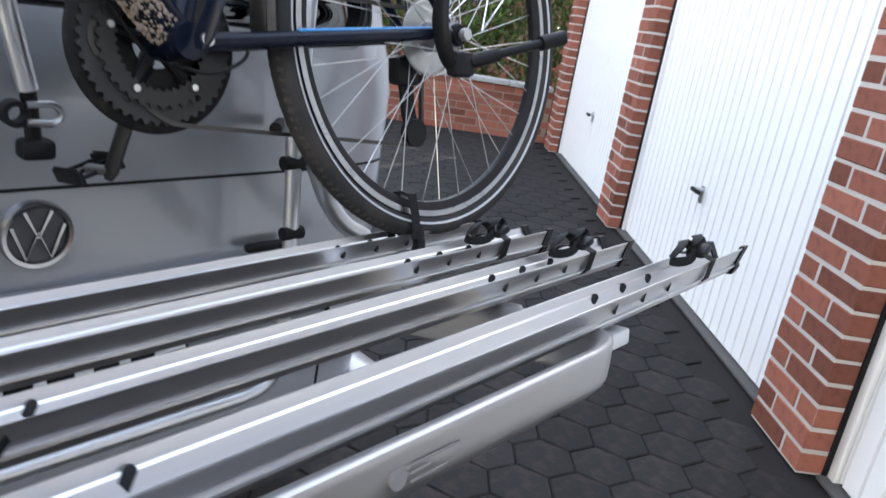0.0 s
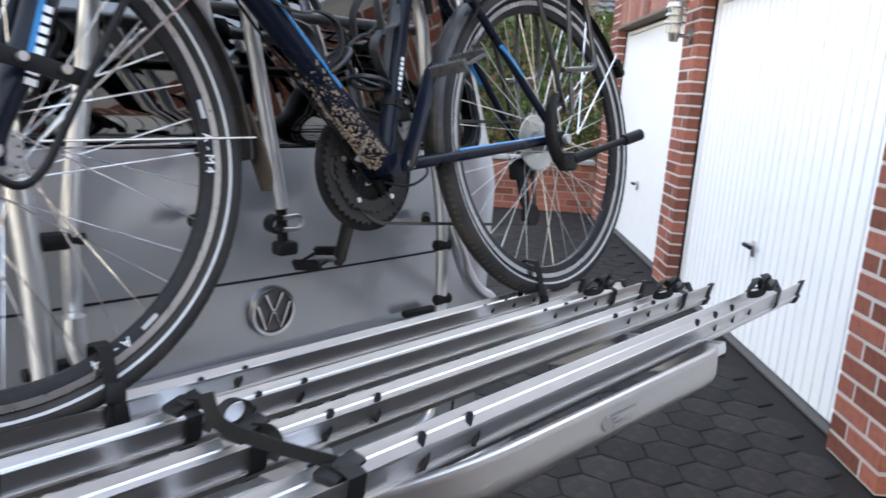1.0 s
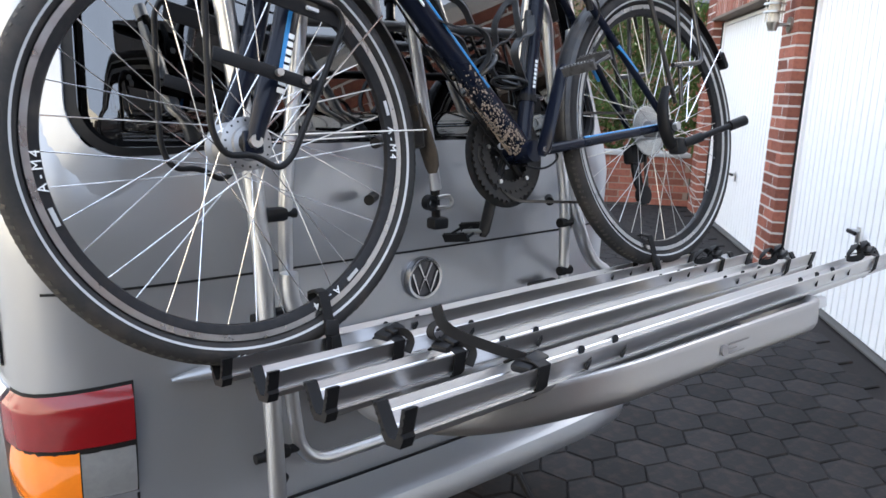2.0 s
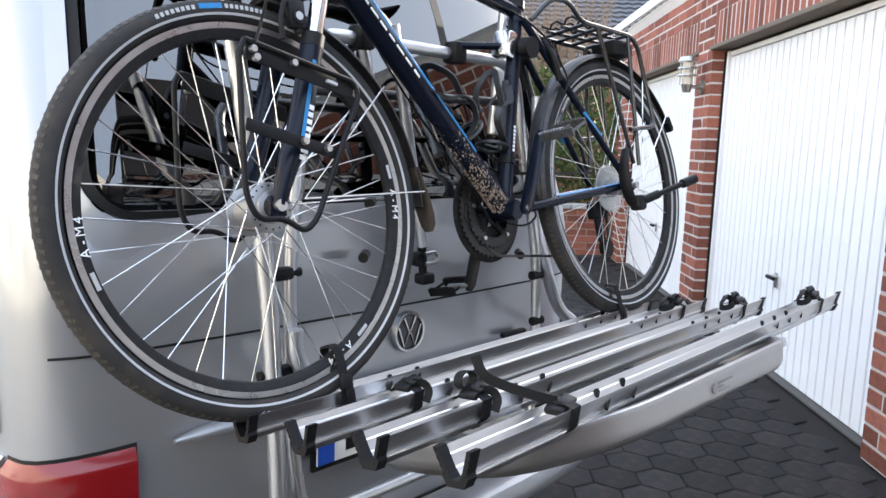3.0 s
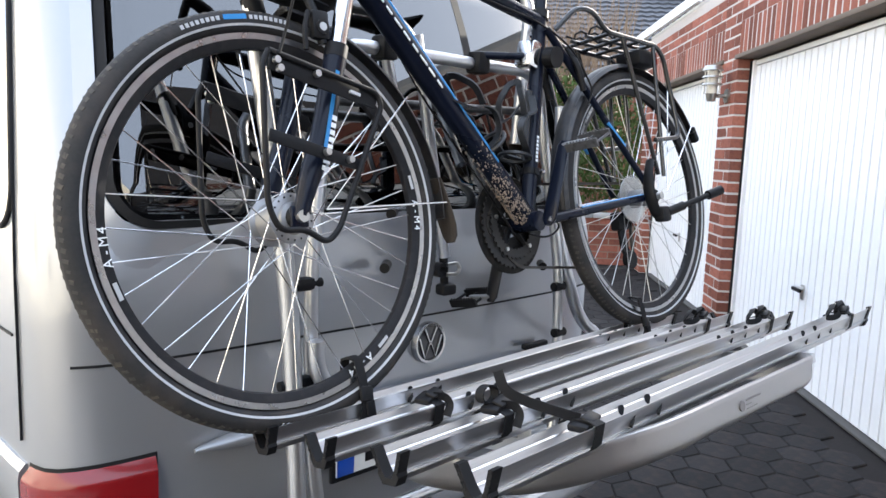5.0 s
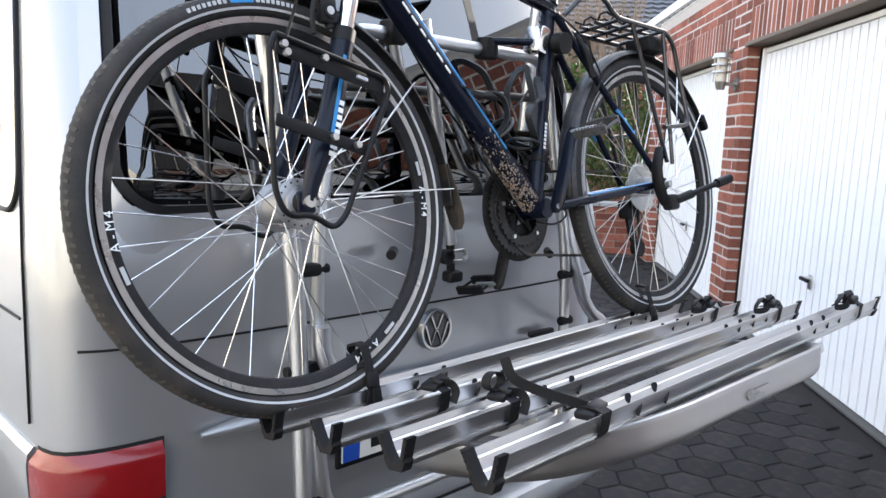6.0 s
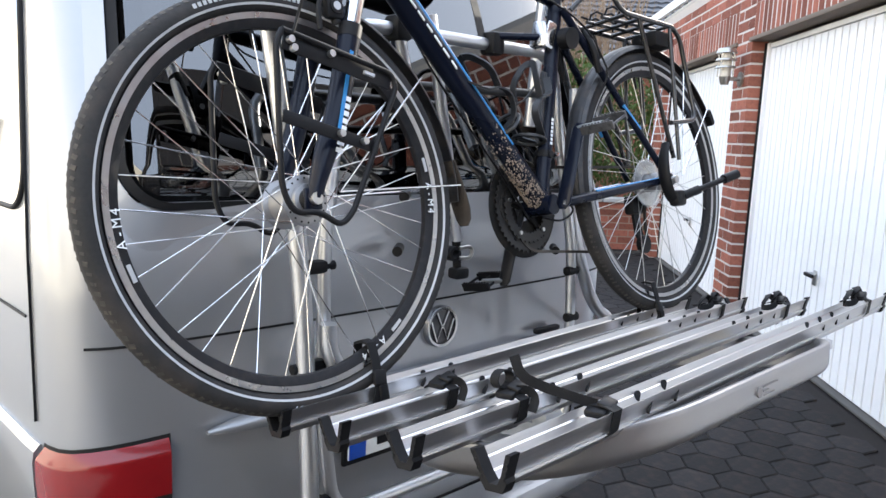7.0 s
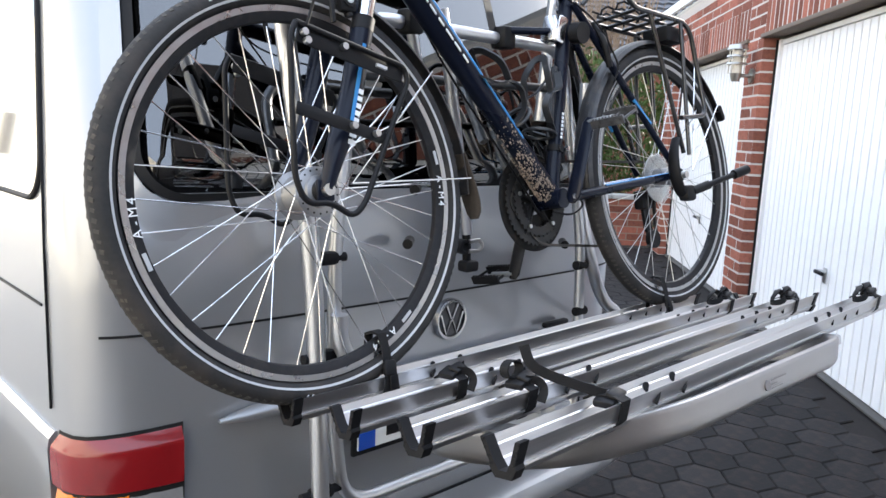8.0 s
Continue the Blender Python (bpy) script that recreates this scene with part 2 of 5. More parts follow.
# closed back of the garages
bm = B()
x0, x1 = PIERS[0], PIERS[-1] + PIER_W
box(bm, ((x0 + x1) / 2, -5.4, 1.35), (x1 - x0, 0.2, 2.7))
for x in (x0 + 0.1, x1 - 0.1):
    box(bm, (x, -2.75, 1.35), (0.2, 5.0, 2.7))
in_garage("wall_garage_back", bm, CONCRETE, "grey rear and side walls of the garages", "wall")
bm = B()
box(bm, ((x0 + x1) / 2, -2.69, 2.69), (x1 - x0 + 0.04, 5.55, 0.05))
in_garage("garage_roof", bm, CONCRETE, "flat grey garage roof", "roof")
bm = B()
sweep(bm, [(5.0, FRONT + 0.03, 2.735), (x1 + 0.52, FRONT + 0.03, 2.755)], [(-0.02, -0.045), (0.02, -0.045), (0.02, 0.03), (0.026, 0.045), (-0.02, 0.045)])
in_garage("fascia_trim", bm, FASCIA, "white fascia board along the flat roof", "fascia")

# unseen wall added behind the camera: closes the yard, darkens the rear window's reflection
behind = tagged(part("added_wall_behind", box(box(B(), (-4.6, -6.2, 1.5), (9.0, 0.3, 3.0)), (2.6, -6.2, 3.2), (5.4, 0.3, 6.4)), surface("dark_reflected_wall", (0.035, 0.032, 0.032), 0.9, 0, 0.3, 3, 40), label="unseen dark wall, added for the dark reflection in the rear window"), "unseen dark wall, added for the dark reflection in the rear window", "wall", kind="structure")

# sunlit rendered house across the yard, beside the van
CREAM = surface("cream_render", (0.74, 0.69, 0.58), 0.9, 0, 0.06, 2, 90, 0.2)
house_wall = tagged(part("wall_house", box(B(), (-6.6, 14.0, 2.4), (0.3, 52.0, 4.8)), CREAM, label="cream rendered house wall across the yard"), "cream rendered house wall across the yard", "wall", kind="structure")
for k in range(8):
    y = -5.0 + 4.2 * k
    part("window_surround", box(B(), (-6.43, y, 1.75), (0.05, 1.3, 1.3), 0.01), FASCIA, house_wall, "white window frame")
    part("window_pane", box(B(), (-6.40, y, 1.75), (0.02, 1.1, 1.1), 0.004), INTERIOR, house_wall, "dark window pane")

# unseen pale slab along the house, added to bounce light on to the van
tagged(part("driveway", box(B(), (-3.9, 20.5, -0.002), (5.0, 45.0, 0.012)), surface("pale_bounce_slab", (0.35, 0.33, 0.30), 0.9, 0, 0.12, 2, 60, 0.3), label="unseen pale slab, added to bounce light on to the van"), "unseen pale slab, added to bounce light on to the van", "driveway", kind="structure")

# ---- garage doors ----
def garage_door(index, x):
    a, b = x + PIER_W, x + PITCH
    door = thing(f"door_{index}", "white up-and-over garage door with vertical ribs, closed", "garage door", GARAGE @ pose(a, 0, 0), "garage doors", "structure")
    w, h = b - a, 2.06
    bm = B()
    n = 26
    step = (w - 0.12) / n
    sec = [(0.06, -0.05)]
    for i in range(n):
        s = 0.06 + i * step
        sec += [(s, 0.0), (s + step * 0.80, 0.0), (s + step * 0.82, -0.032), (s + step * 0.94, -0.032), (s + step * 0.975, 0.0)]
    sec += [(w - 0.06, 0.0), (w - 0.06, -0.05)]
    slab(bm, sec, h - 0.065, pose(0, 0, 0.02))
    part("panel", bm, DOORWHITE, door, smooth=False)
    for name, c, s in (("frame_side", (0.030, -0.012, h / 2), (0.040, 0.05, h)), ("frame_side", (w - 0.030, -0.012, h / 2), (0.040, 0.05, h)),
                       ("bottom_rail", (w / 2, -0.028, 0.026), (w - 0.13, 0.04, 0.030)), ("frame_top", (w / 2, -0.022, h - 0.020), (w - 0.11, 0.05, 0.034))):
        part(name, box(B(), c, s, 0.004), DOORWHITE, door)
    # narrow black strip down each edge of the door
    for s in (0.005, w - 0.005):
        part("edge_strip", box(B(), (s, 0.012, h / 2), (0.010, 0.03, h)), SEAL, door, "black strip along the door edge")
    handle = part("handle", box(B(), (w / 2 + 0.01, 0.055, 0.585), (0.115, 0.020, 0.024), 0.008), PLASTIC, door, "black lever handle")
    part("spindle", rod(B(), (w / 2 + 0.04, 0.0, 0.585), (w / 2 + 0.04, 0.05, 0.585), 0.014), STEEL, handle)
    part("lock_plate", box(B(), (w / 2 + 0.04, 0.006, 0.565), (0.04, 0.006, 0.09), 0.002), STEEL, handle)
    bm = B()
    box(bm, (w / 2, FRONT / 2 + 0.004, 2.088), (w + 0.06, FRONT + 0.03, 0.030), 0.004)
    part("lintel_strip", bm, LINTEL, door, "weathered lintel plate over the door")
    part("threshold", box(B(), (w / 2, 0.0, 0.004), (w - 0.02, 0.10, 0.014), 0.003), SILL, door, "dark grey concrete threshold")
    return door


for k, x in enumerate(PIERS[:-1]):
    garage_door(k + 1, x)

# ---- wall lamp on the pier ----
lamp = thing("wall_lamp", "stainless steel caged outdoor wall lamp on a brick pier", "wall lamp", GARAGE @ pose(4.10, FRONT, 0))
part("mounting_plate", rod(B(), (0, 0.0, 1.815), (0, 0.018, 1.815), 0.055, seg=24), LAMPSTEEL, lamp)
part("arm", tube(B(), [(0, 0.01, 1.815), (0, 0.06, 1.815), (0, 0.125, 1.815)], 0.014), LAMPSTEEL, lamp)
bm = B()
bmesh.ops.create_cone(bm, cap_ends=True, segments=24, radius1=0.028, radius2=0.045, depth=0.06, matrix=pose(0, 0.125, 1.80))
part("base_cup", bm, LAMPSTEEL, lamp)
part("glass_cylinder", rod(B(), (0, 0.125, 1.83), (0, 0.125, 2.0), 0.04, seg=24), surface("frosted_lamp_glass", (0.62, 0.58, 0.5), 0.25), lamp, "frosted glass cylinder")
for z in (1.90, 1.955):
    bm = B()
    bmesh.ops.create_cone(bm, cap_ends=True, segments=24, radius1=0.078, radius2=0.07, depth=0.012, matrix=pose(0, 0.125, z))
    part("louvre_ring", bm, LAMPSTEEL, lamp)
bm = B()
bmesh.ops.create_cone(bm, cap_ends=True, segments=24, radius1=0.078, radius2=0.06, depth=0.035, matrix=pose(0, 0.125, 2.02))
part("cap", bm, LAMPSTEEL, lamp)
for k in range(4):
    a = math.pi / 4 + k * math.pi / 2
    part("cage_bar", rod(B(), (0.062 * math.cos(a), 0.125 + 0.062 * math.sin(a), 1.83), (0.062 * math.cos(a), 0.125 + 0.062 * math.sin(a), 2.01), 0.005, seg=8), LAMPSTEEL, lamp)

# ---- low end wall, hedge, house beyond ----
END_X = 7.32
bm = B()
box(bm, (END_X + 0.12, 2.65, 0.285), (0.228, 5.1, 0.57))
end_wall = in_garage("wall_end", bm, surface("brown_mortar", (0.24, 0.17, 0.13), 0.95, 0, 0.15, 20, 200, 0.4), "low red brick garden wall with grey coping", "wall")
bm = B()
for k in range(10):
    box(bm, (END_X + 0.12, 0.36 + k * 0.51, 0.60), (0.30, 0.50, 0.05), 0.006)
in_garage("coping", bm, CONCRETE, "", "", parent=end_wall)


def leaves(name, count, box_lo, box_hi, size, mat, label, seed, lump=0.35):
    rng = random.Random(seed)
    verts, faces = [], []
    for _ in range(count):
        p = Vector([rng.uniform(a, b) for a, b in zip(box_lo, box_hi)])
        edge = noise.noise(p * 1.7) * lump
        p += Vector((edge, edge * 0.6, edge * 0.8 if p.z > 0.5 else 0))
        p.z = max(p.z, 0.05)
        q = Euler((rng.uniform(0, 6.3), rng.uniform(0, 6.3), rng.uniform(0, 6.3))).to_matrix()
        s = size * rng.uniform(0.6, 1.3)
        i = len(verts)
        verts += [p + q @ Vector(c) for c in ((-s, 0, 0), (0, -s * 0.45, s * 0.1), (s, 0, 0), (0, s * 0.45, s * 0.1))]
        faces.append((i, i + 1, i + 2, i + 3))
    me = bpy.data.meshes.new(name)
    me.from_pydata(verts, [], faces)
    me.materials.append(mat)
    ob = new(name, me)
    ob.matrix_world = GARAGE
    return tagged(ob, label, "hedge", kind="stuff")


leaves("hedge", 30000, (END_X + 0.35, -1.5, 0.05), (END_X + 1.5, 6.0, 2.35), 0.045, LEAF, "dense dark green garden hedge behind the wall", 3)
rng = random.Random(5)
bm = B()
for _ in range(1100):
    x, y = END_X + 1.7 + rng.random() * 1.2, rng.uniform(-0.1, 1.7)
    z0 = rng.uniform(0.3, 2.9)
    lean = Vector((rng.uniform(-0.35, 0.35), rng.uniform(-0.35, 0.35), rng.uniform(0.6, 1.35)))
    top = min(1.0, (3.75 + 0.5 * noise.noise((x, y * 2, 0)) - z0) / max(0.3, lean.z))
    rod(bm, (x, y, max(z0, 0)), Vector((x, y, z0)) + lean * top, 0.006, 0.0025, 3)
shrub = in_garage("bare_shrub", bm, TWIG, "bare pale brown winter shrub behind the hedge", "shrub", kind="stuff")

house = thing("house", "neighbouring house with a dark tiled gable roof", "house", GARAGE @ pose(15.5, 1.2, 0, 0, 0, 0))
part("house_wall", box(B(), (2.5, 0, 1.5), (7.0, 13.0, 3.0)), BRICK, house)
bm = B()
for sgn in (1, -1):
    ridge = Vector((2.5, 0, 5.40))
    eave = Vector((2.5 - sgn * 4.1, 0, 3.0))
    d = ridge - eave
    nrm = Vector((-d.z, 0, d.x)) * (1 if sgn > 0 else -1)
    nrm.normalize()
    rows = 16
    for r in range(rows):
        a, c = eave + d * (r / rows), eave + d * ((r + 1.15) / rows)
        a2 = a + nrm * 0.05
        cols = 110
        top, low, base = [], [], []
        for k in range(cols + 1):
            y = -7.0 + 14.0 * k / cols
            w = 0.03 * (k % 2)
            low.append(bm.verts.new(a2 + nrm * w + Vector((0, y, 0))))
            top.append(bm.verts.new(c + nrm * (w * 0.6) + Vector((0, y, 0))))
            base.append(bm.verts.new(a - nrm * 0.02 + Vector((0, y, 0))))
        for k in range(cols):
            bm.faces.new((low[k], low[k + 1], top[k + 1], top[k]))
            bm.faces.new((base[k], base[k + 1], low[k + 1], low[k]))
roof = part("roof", bm, ROOF, house, "dark grey pantile roof", smooth=False)
tagged(roof, kind="stuff")
part("chimney", box(B(), (2.5, -3.7, 5.45), (0.5, 0.85, 0.5)), ROOF, house, "dark chimney")

# ---- the van ----
PLAN = [(0.0, 0.0), (0.2, 0.001), (0.4, 0.005), (0.52, 0.010), (0.59, 0.015), (0.63, 0.020), (0.68, 0.027), (0.72, 0.037), (0.75, 0.050),
        (0.775, 0.068), (0.79, 0.092), (0.798, 0.125), (0.803, 0.18), (0.806, 0.30), (0.815, 0.6), (0.835, 1.2), (0.86, 2.2), (0.86, 3.2), (0.85, 4.0),
        (0.78, 4.45), (0.58, 4.68), (0.3, 4.75), (0.0, 4.76)]
WAIST = 1.10


def skin(x, y, z):
    """A point of the body's plan at the height z: sides lean in and the rear slopes forward above the waist."""
    lean = max(0.0, z - WAIST)
    k = 1 - 0.12 * lean - (0.9 * max(0, z - 1.84)) ** 2 * 1.2 - 0.05 * max(0, 0.5 - z)
    rear = (0.32 * lean + 2.2 * max(0, z - 1.84) ** 2) * max(0, 1 - y / 2.5) + 0.02 * max(0, 0.75 - z)
    nose = -(0.75 * max(0, z - 1.0)) * max(0, (y - 2.8) / 1.9)
    return Vector((x * k, y + rear + nose, z))


def plan_y(x):
    x = abs(x)
    for (a, ya), (b, yb) in zip(PLAN, PLAN[1:]):
        if a <= x <= b:
            return ya + (yb - ya) * (x - a) / max(1e-6, b - a)
    return 0.5


def plan_x(y):
    for (a, ya), (b, yb) in zip(PLAN[8:], PLAN[9:]):
        if ya <= y <= yb:
            return a + (b - a) * (y - ya) / (yb - ya)
    return 0.86


def plan_at(s):
    """The plan by fraction of its listed points, for what wraps round the corner."""
    i = min(int(s), len(PLAN) - 2)
    f = s - i
    return PLAN[i][0] * (1 - f) + PLAN[i + 1][0] * f, PLAN[i][1] * (1 - f) + PLAN[i + 1][1] * f


van = thing("van", "silver panel van with a bicycle carrier on its tailgate", "van", pose(-0.03, 0, 0))
WIN_Z0, WIN_Z1, WIN_X = 1.195, 1.775, 0.68
levels = [0.36, 0.42, 0.5, 0.6, 0.7, 0.8, 0.9, 1.0, 1.08, 1.14, WIN_Z0 - 0.012, 1.3, 1.4, 1.5, 1.6, 1.7, WIN_Z1 + 0.012, 1.84, 1.88, 1.92, 1.95, 1.97]
columns = [(-x, y) for x, y in reversed(PLAN)][:-1] + PLAN
columns = columns[:-1]
bm = B()
grid = [[bm.verts.new(skin(x, y, z)) for x, y in columns] for z in levels]
n = len(columns)
for i in range(len(levels) - 1):
    for j in range(n):
        k = (j + 1) % n
        xa, xb = columns[j][0], columns[k][0]
        rear = columns[j][1] < 0.3 and columns[k][1] < 0.3
        if rear and max(abs(xa), abs(xb)) <= WIN_X + 1e-6 and WIN_Z0 - 0.02 <= levels[i] and levels[i + 1] <= WIN_Z1 + 0.02:
            continue
        bm.faces.new((grid[i][j], grid[i][k], grid[i + 1][k], grid[i + 1][j]))
bm.faces.new(grid[-1])
bm.faces.new(grid[0])
body = part("body", bm, SILVER, van, angle=50)

bm = B()
box(bm, (0, 2.1, 1.87), (1.4, 3.3, 0.02))
box(bm, (0, 2.1, 0.62), (1.42, 3.4, 0.02))
for sx in (-0.78, 0.78):
    box(bm, (sx * 0.92, 2.1, 1.22), (0.02, 3.4, 1.2))
box(bm, (0, 3.75, 1.22), (1.4, 0.02, 1.2))
box(bm, (0, 0.13, 0.86), (1.3, 0.02, 0.5))
part("interior_lining", bm, INTERIOR, van, "dark interior lining")
for sx in (-0.45, 0.0, 0.45):
    bm = B()
    box(bm, (sx, 1.05, 1.05), (0.42, 0.14, 0.62), 0.05)
    box(bm, (sx, 1.08, 1.45), (0.26, 0.09, 0.16), 0.035)
    part("seat_back", bm, INTERIOR, van, "dark seat back with headrest")


def on_rear(outline, out):
    """Points of an outline (x, z) laid on the rear skin, out metres proud of it."""
    pts = []
    for x, z in outline:
        p = skin(x, plan_y(x), z)
        pts.append(p + Vector((0.25 * (x / 0.9) ** 3, -1, 0.22 if z > WAIST else 0)).normalized() * out)
    return pts


def band(bm, a, b, depth):
    """A closed band between two outlines of points with as many points, with depth."""
    k = len(a)
    va, vb = [bm.verts.new(p) for p in a], [bm.verts.new(p) for p in b]
    da = [bm.verts.new(p + Vector((0, depth, 0))) for p in a]
    db = [bm.verts.new(p + Vector((0, depth, 0))) for p in b]
    for i in range(k):
        j = (i + 1) % k
        bm.faces.new((va[i], va[j], vb[j], vb[i]))
        bm.faces.new((va[i], va[j], da[j], da[i]))
        bm.faces.new((vb[i], vb[j], db[j], db[i]))
    return bm


window = part("rear_window", band(B(), on_rear(round_rect(-0.700, 0.700, 1.167, 1.802, 0.092, 10), 0.006), on_rear(round_rect(-0.683, 0.683, 1.180, 1.790, 0.08, 10), 0.012), 0.02), SEAL, van, "black rubber window seal")
bm = B()
rows_z = [1.17 + 0.628 * i / 8 for i in range(9)]
cols_x = [-0.69 + 1.38 * i / 20 for i in range(21)]
g = [[bm.verts.new(on_rear([(x, z)], -0.002)[0]) for x in cols_x] for z in rows_z]
for i in range(8):
    for j in range(20):
        bm.faces.new((g[i][j], g[i][j + 1], g[i + 1][j + 1], g[i + 1][j]))
pane = part("pane", bm, GLASS, window, "dark tinted rear pane")
sol = pane.modifiers.new("thick", "SOLIDIFY")
sol.thickness = 0.004
pane.visible_shadow = False
# pressed lip round the window
part("window_lip", band(B(), on_rear(round_rect(-0.76, 0.76, 1.10, 1.85, 0.13, 10), -0.004), on_rear(round_rect(-0.704, 0.704, 1.160, 1.808, 0.098, 10), 0.012), 0.006), SILVER, van)


def seam(points, width, parent, name="seam"):
    part(name, sweep(B(), points, [(-width / 2, -0.003), (width / 2, -0.003), (width / 2, 0.0016), (-width / 2, 0.0016)]), SEAL, parent, "thin dark line for panel gaps and for the shade of creases")


# the pressed fold's shade is put in as a thin black strip
seam([skin(x, plan_y(x) - 0.0016, 0.935) for x in [-0.755 + 1.51 * i / 80 for i in range(81)]], 0.0017, van, "crease_shade")
for sg in (-1, 1):
    seam([skin(sg * 0.803, 0.17, 0.78 + 1.0 * i / 14) + Vector((sg * 0.0008, 0, 0)) for i in range(15)], 0.0012, van)
    # side fold: its shade drawn as a black strip too
    seam([skin(sg * plan_x(y), y, 0.97) + Vector((sg * 0.0008, 0, 0)) for y in (0.2, 0.4, 0.6, 0.9, 1.2, 1.8, 2.6)], 0.004, van, "crease_shade")
    pts = [skin(sg * 0.622, plan_y(0.622), 0.42 + 0.11 * i / 8) for i in range(9)]
    seam([p + Vector((0, -0.0008, 0)) for p in pts], 0.004, van)
seam([skin(x, plan_y(x) - 0.0005, 0.415) for x in [-0.61 + 1.22 * i / 20 for i in range(21)]], 0.012, van)

# plate recess lip and dark handle
bm = B()
sweep(bm, [(-0.56 + 1.12 * i / 24, -0.004 - 0.016 * min(1, 4 * min(i, 24 - i) / 24), 0.752 + 0.012 * min(1, 5 * min(i, 24 - i) / 24)) for i in range(25)],
      lambda f: circle(0.006 + 0.026 * min(1, 6 * min(f, 1 - f)) ** 0.6, 14, 0.004 + 0.018 * min(1, 6 * min(f, 1 - f)) ** 0.6))
part("plate_recess_lip", bm, SILVER, van)
part("tailgate_handle", box(B(), (0.43, -0.016, 0.80), (0.10, 0.02, 0.016), 0.006), PLASTIC, van, "black tailgate handle")


# ---- tail lamps ----
def wrap_panel(sg, s0, s1, z0, z1, out, mat, name, parent, label, steps=14, rise=0.0, profile=None):
    bm = B()
    rows = len(profile) if profile else 5
    fr, bk = [], []
    for i in range(rows):
        up = profile[i][0] if profile else i / (rows - 1)
        z = z0 + (z1 - z0) * up
        bulge = out + (profile[i][1] if profile else 0.008 * math.sin(math.pi * up))
        A, Bk = [], []
        for j in range(steps + 1):
            x, y = plan_at(s0 + (s1 - s0) * j / steps)
            x2, y2 = plan_at(min(s0 + (s1 - s0) * j / steps + 0.05, len(PLAN) - 1.01))
            tx, ty = x2 - x, y2 - y
            l = math.hypot(tx, ty) or 1
            p = skin(sg * x, y, z + rise * (j / steps) * up)
            o = Vector((sg * ty / l, -tx / l, 0))
            A.append(bm.verts.new(p + o * bulge))
            Bk.append(bm.verts.new(p - o * 0.02))
        fr.append(A)
        bk.append(Bk)
    for i in range(rows - 1):
        for j in range(steps):
            bm.faces.new((fr[i][j], fr[i][j + 1], fr[i + 1][j + 1], fr[i + 1][j]))
    for j in range(steps):
        bm.faces.new((fr[0][j], fr[0][j + 1], bk[0][j + 1], bk[0][j]))
        bm.faces.new((fr[-1][j], fr[-1][j + 1], bk[-1][j + 1], bk[-1][j]))
    for i in range(rows - 1):
        bm.faces.new((fr[i][0], fr[i + 1][0], bk[i + 1][0], bk[i][0]))
        bm.faces.new((fr[i][-1], fr[i + 1][-1], bk[i + 1][-1], bk[i][-1]))
    return part(name, bm, mat, parent, label)


for sg in (-1, 1):
    lens = wrap_panel(sg, 4.78, 11.25, 0.536, 0.7605, 0.001, SEAL, "tail_lamp", van, "red, orange and clear tail lamp", rise=-0.012)
    wrap_panel(sg, 4.86, 11.2, 0.6465, 0.760, 0.009, RED, "red_lens", lens, "red upper lens", rise=-0.012, profile=[(0, 0.004), (0.03, 0.008), (0.35, 0.010), (0.70, 0.010), (0.78, 0.008), (0.97, -0.010), (1, -0.012)])
    wrap_panel(sg, 6.9, 11.2, 0.54, 0.6455, 0.007, ORANGE, "orange_lens", lens, "orange indicator lens")
    wrap_panel(sg, 4.86, 6.85, 0.54, 0.6455, 0.006, CLEARLENS, "clear_lens", lens, "clear reversing lens")

# lower side moulding, standing proud below a bright edge
for sg in (-1, 1):
    ys = [0.150, 0.2, 0.3, 0.5, 0.8, 1.2, 1.8, 2.6, 3.4]
    path = [skin(sg * plan_x(y), y, 0.66) for y in ys]
    part("side_moulding", sweep(B(), path, [(sg * 0.012, -0.15), (sg * 0.018, 0.05), (sg * 0.015, 0.070), (sg * 0.004, 0.082), (-sg * 0.02, 0.082), (-sg * 0.02, -0.15)]), SILVER, van, "silver lower side moulding", angle=25)

# ---- bumper, plate, badge ----
bm = B()
path = [skin(sg * PLAN[i][0], PLAN[i][1] - 0.06, 0.385) for sg, idx in ((-1, range(13, 0, -1)), (1, range(0, 14))) for i in idx]
sweep(bm, path, [(-0.05, -0.048), (0.045, -0.048), (0.066, -0.034), (0.070, -0.012), (0.055, 0.018), (0.025, 0.030), (-0.03, 0.034), (-0.05, 0.030)])
part("bumper", bm, SILVER, van, "silver painted rear bumper")
plate = part("number_plate", box(B(), (0.0, -0.028, 0.668), (0.535, 0.012, 0.125), 0.004), PLASTIC, van, "number plate in a black holder")
part("plate_face", box(B(), (0.0, -0.036, 0.672), (0.515, 0.004, 0.105), 0.001), WHITE, plate, "white plate")
part("blue_band", box(B(), (-0.234, -0.0385, 0.672), (0.044, 0.004, 0.103), 0.001), PLATEBLUE, plate, "blue band")
for x, w in ((-0.16, 0.05), (-0.10, 0.05), (-0.01, 0.05), (0.05, 0.05), (0.12, 0.05), (0.18, 0.05)):
    part("plate_bar", box(B(), (x, -0.0388, 0.672), (w * 0.8, 0.002, 0.07)), PLASTIC, plate)

